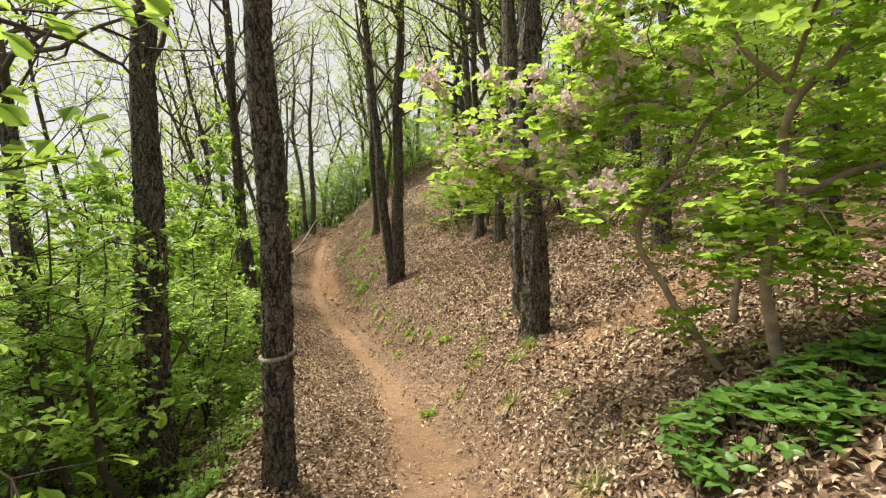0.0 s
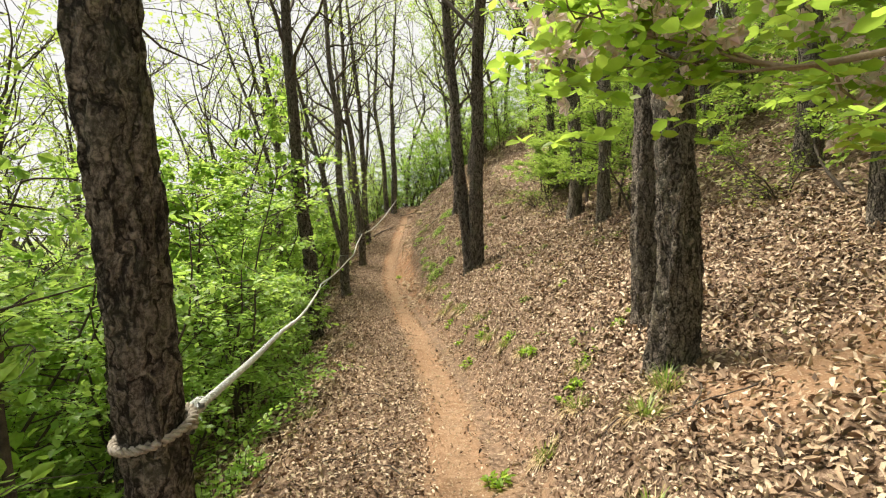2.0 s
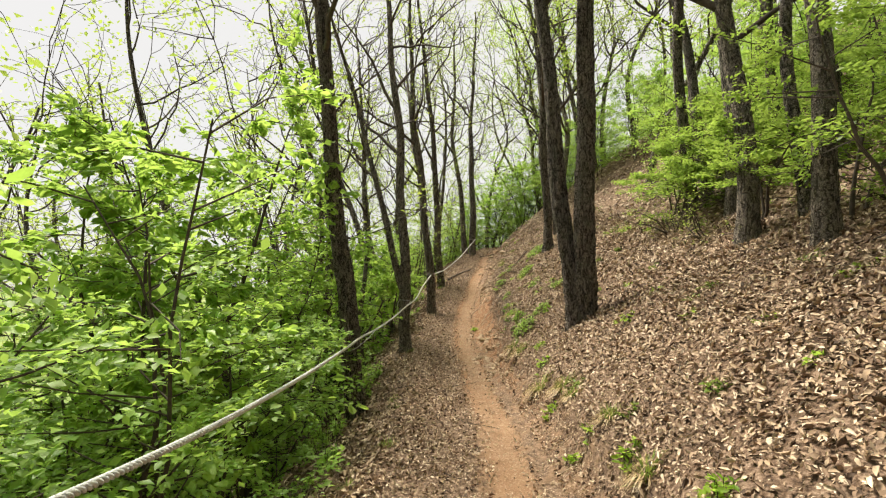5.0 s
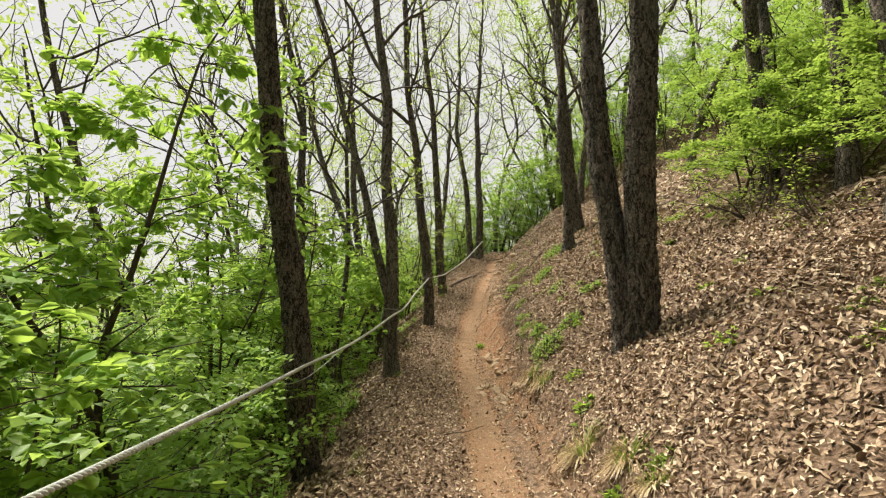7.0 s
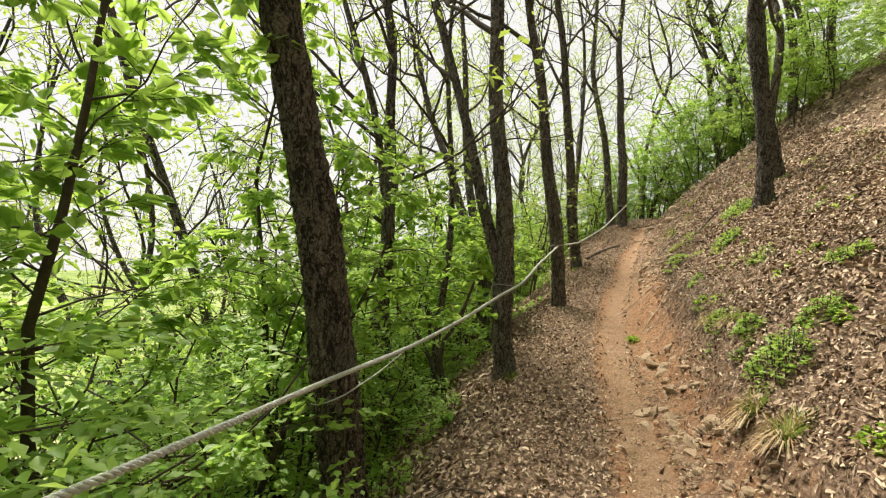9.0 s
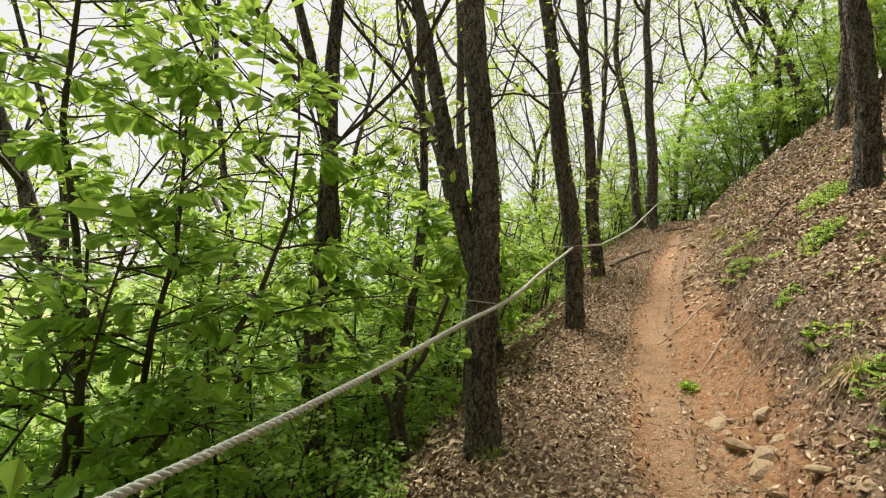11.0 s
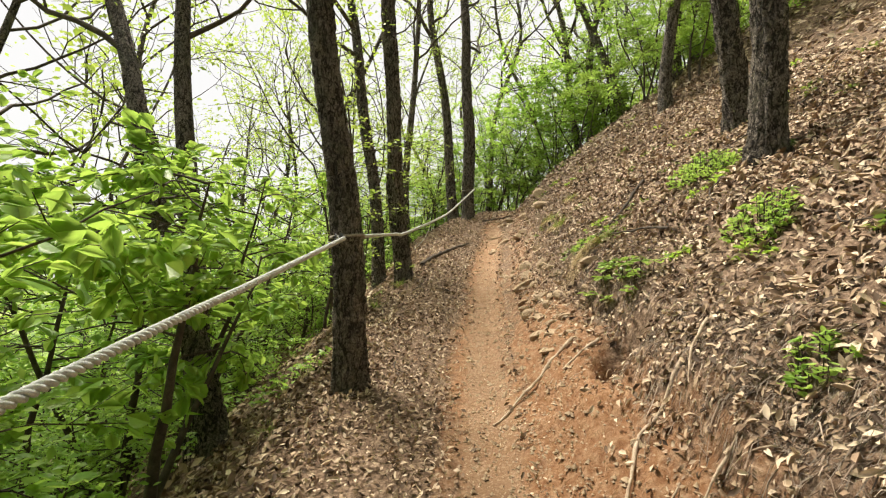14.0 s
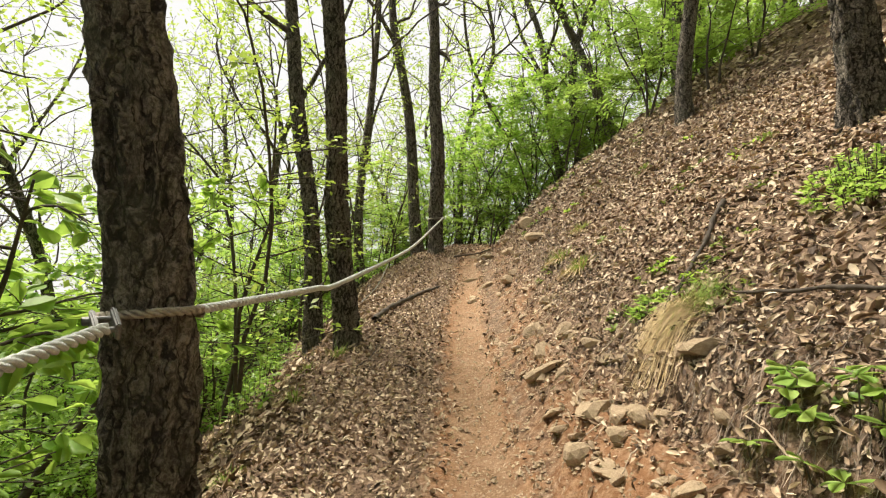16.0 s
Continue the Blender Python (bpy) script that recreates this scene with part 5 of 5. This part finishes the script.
for k, (x, y, s) in enumerate(((0.6, 13.6, 0.9), (0.2, 14.8, 1.0), (1.3, 14.6, 1.1), (2.2, 11.6, 1.0), (1.6, 17.6, 0.9), (2.0, 16.5, 1.1), (0.4, 18.5, 1.0), (2.9, 8.2, 0.9))):
    brushwood(x, y, 300 + k, s)

# leafy young oaks close to the rope, their big leaves reaching towards the trail
for k, (x, y, h, lean, n) in enumerate(((-5.5, 10.7, 6.2, (-0.05, 0.0), 2100), (-4.9, 9.0, 4.6, (0.0, 0.0), 1500), (-8.3, 17.3, 4.2, (-0.2, 0.0), 600), (-4.9, 7.2, 4.0, (0.0, 0.0), 700), (-4.6, 3.2, 3.8, (0.0, 0.0), 1000), (-2.3, 1.75, 3.4, (0.0, 0.0), 420),
                                        (-9.0, 19.8, 4.0, (0.0, 0.0), 600), (-3.3, 4.7, 4.2, (0.0, 0.1), 260), (-6.5, 15.6, 3.0, (0.0, 0.0), 1250), (-6.95, 17.2, 3.0, (0.0, 0.0), 1000), (-7.4, 13.2, 6.6, (0.0, 0.0), 1000), (-8.6, 18.6, 4.4, (0.0, 0.0), 420), (-6.2, 9.6, 5.6, (0.0, 0.0), 1300), (-6.6, 12.2, 5.2, (-0.05, 0.0), 1200))):
    make_sapling("young_oak", on_ground(x, y), h, "young oak with large bright green toothed leaves", seed=400 + k, stems=2, leaf=M_OAK, leaf_size=0.128, leaf_count=int(n * (1.6 if y < 11 else 1.3)), spread=1.45, group="young oaks by the rope", lean=lean, radius=0.045, low=0.4 if y < 13 else 0.58, clear=1.45)


def dry_straw():
    """Dry stalks and rootlets lying tangled along the lip of the bank."""
    r = np.random.RandomState(91)
    n = 2000
    y = np.where(r.rand(n) < 0.75, r.uniform(14.6, 21.6, n), r.uniform(4, 25, n))
    u = np.abs(r.normal(0.0, 0.5, n)) + 0.74
    x = trail_x(y) + u
    d = unit(r.normal(0, 1, (n, 3)) * [1, 0.4, 0]) * r.uniform(0.02, 0.1, n)[:, None]
    side = np.stack([-d[:, 1], d[:, 0], np.zeros(n)], 1)
    side = unit(side) * r.uniform(0.001, 0.0032, n)[:, None]
    bow = r.uniform(0.005, 0.03, n)
    rows = []
    for f, w in ((-0.5, 0.6), (0.0, 1.0), (0.5, 0.4)):
        px, py = x + d[:, 0] * f, y + d[:, 1] * f
        c = np.stack([px, py, ground_z(px, py) + 0.012 + bow * (1 - 2 * abs(f)) + r.uniform(0, 0.02, n)], 1)
        rows += [c - side * w, c + side * w]
    v = np.stack(rows, 1)
    base = (np.arange(n) * 6)[:, None]
    bag = Bag()
    bag.add(v, np.concatenate([base + np.array([[0, 1, 3, 2]]), base + np.array([[2, 3, 5, 4]])]))
    tagged(part("dry_straw", bag, M_STRAW_BITS), "dry straw and rootlets tangled along the bank", "straw", "", "stuff")


dry_straw()


# ---- dry leaves over the hillside ----
def leaf_litter():
    r = np.random.RandomState(12)

    def scatter(n, ulo, uhi, ylo, yhi, keep, size, fine, seed, label):
        y = r.uniform(ylo, yhi, n)
        u = r.uniform(ulo, uhi, n)
        x = trail_x(y) + u
        ok = r.rand(n) < keep(u, y) * (np.clip(1.25 - 1.2 * bare_soil(x, y), 0.03, 1) if size > 0.04 else np.clip(1.15 - 0.75 * bare_soil(x, y), 0.22, 1))
        ok &= np.hypot(x + 4.0, y - 18.1) > 0.19
        x, y = x[ok], y[ok]
        k = len(x)
        e = 0.04
        gx, gy = (ground_z(x + e, y) - ground_z(x - e, y)) / (2 * e), (ground_z(x, y + e) - ground_z(x, y - e)) / (2 * e)
        nor = unit(np.stack([-gx, -gy, np.ones(k)], 1) + r.normal(0, 0.5, (k, 3)))
        way = np.cross(nor, r.normal(0, 1, (k, 3)))
        ln = size * r.uniform(0.5, 1.35, k) * np.interp(np.abs(x - trail_x(y)), [0, 0.5, 1.1, 1.8], [0.7, 0.65, 0.8, 1.0])
        at = np.stack([x, y, ground_z(x, y) + r.uniform(0.004, 0.03 + 0.4 * size, k)], 1) - unit(way) * ln[:, None] * 0.5
        bag = Bag()
        if fine:
            leaves(bag, at, way, nor, ln, ln * r.uniform(0.28, 0.5, k), 0.6, 0.55, seed)
        else:
            small_leaves(bag, at, way, nor, ln, ln * r.uniform(0.35, 0.6, k), seed)
        tagged(part("leaf_litter", bag, M_LITTER, smooth=True), label, "leaf litter", "", "stuff")

    patch = lambda u, y: 0.75 + 0.25 * np.sin(2.3 * u + 1.1 * y) * np.sin(1.9 * y - u)
    scatter(110000, 0.5, 4.4, -4.0, 26, patch, 0.05, False, 11, "bedded brown oak leaves on the upper slope")
    scatter(100000, 0.35, 4.2, -4.0, 26, patch, 0.064, True, 1, "deep brown oak leaves over the upper slope")
    scatter(60000, -2.4, -0.1, -2.0, 29, patch, 0.055, False, 12, "bedded dry leaves along the trail's shoulder")
    scatter(58000, -2.2, 0.2, -4.0, 29, lambda u, y: 0.85 * patch(u, y), 0.066, True, 2, "dry oak leaves along the trail's shoulder")
    scatter(30000, 4.2, 9, -2, 30, patch, 0.11, False, 3, "brown oak leaves higher up the slope")
    scatter(30000, -1.2, 1.3, 1, 27, patch, 0.03, False, 7, "crumbled leaf scraps on the trail")
    scatter(22000, 9, 20, -3, 30, patch, 0.2, False, 6, "brown oak leaves far up the slope")
    scatter(34000, -7, -1.6, -4, 29, patch, 0.11, False, 4, "brown oak leaves down the lower slope")
    scatter(12000, -0.3, 5, 25, 33, patch, 0.12, False, 5, "brown oak leaves at the head of the slope")


leaf_litter()
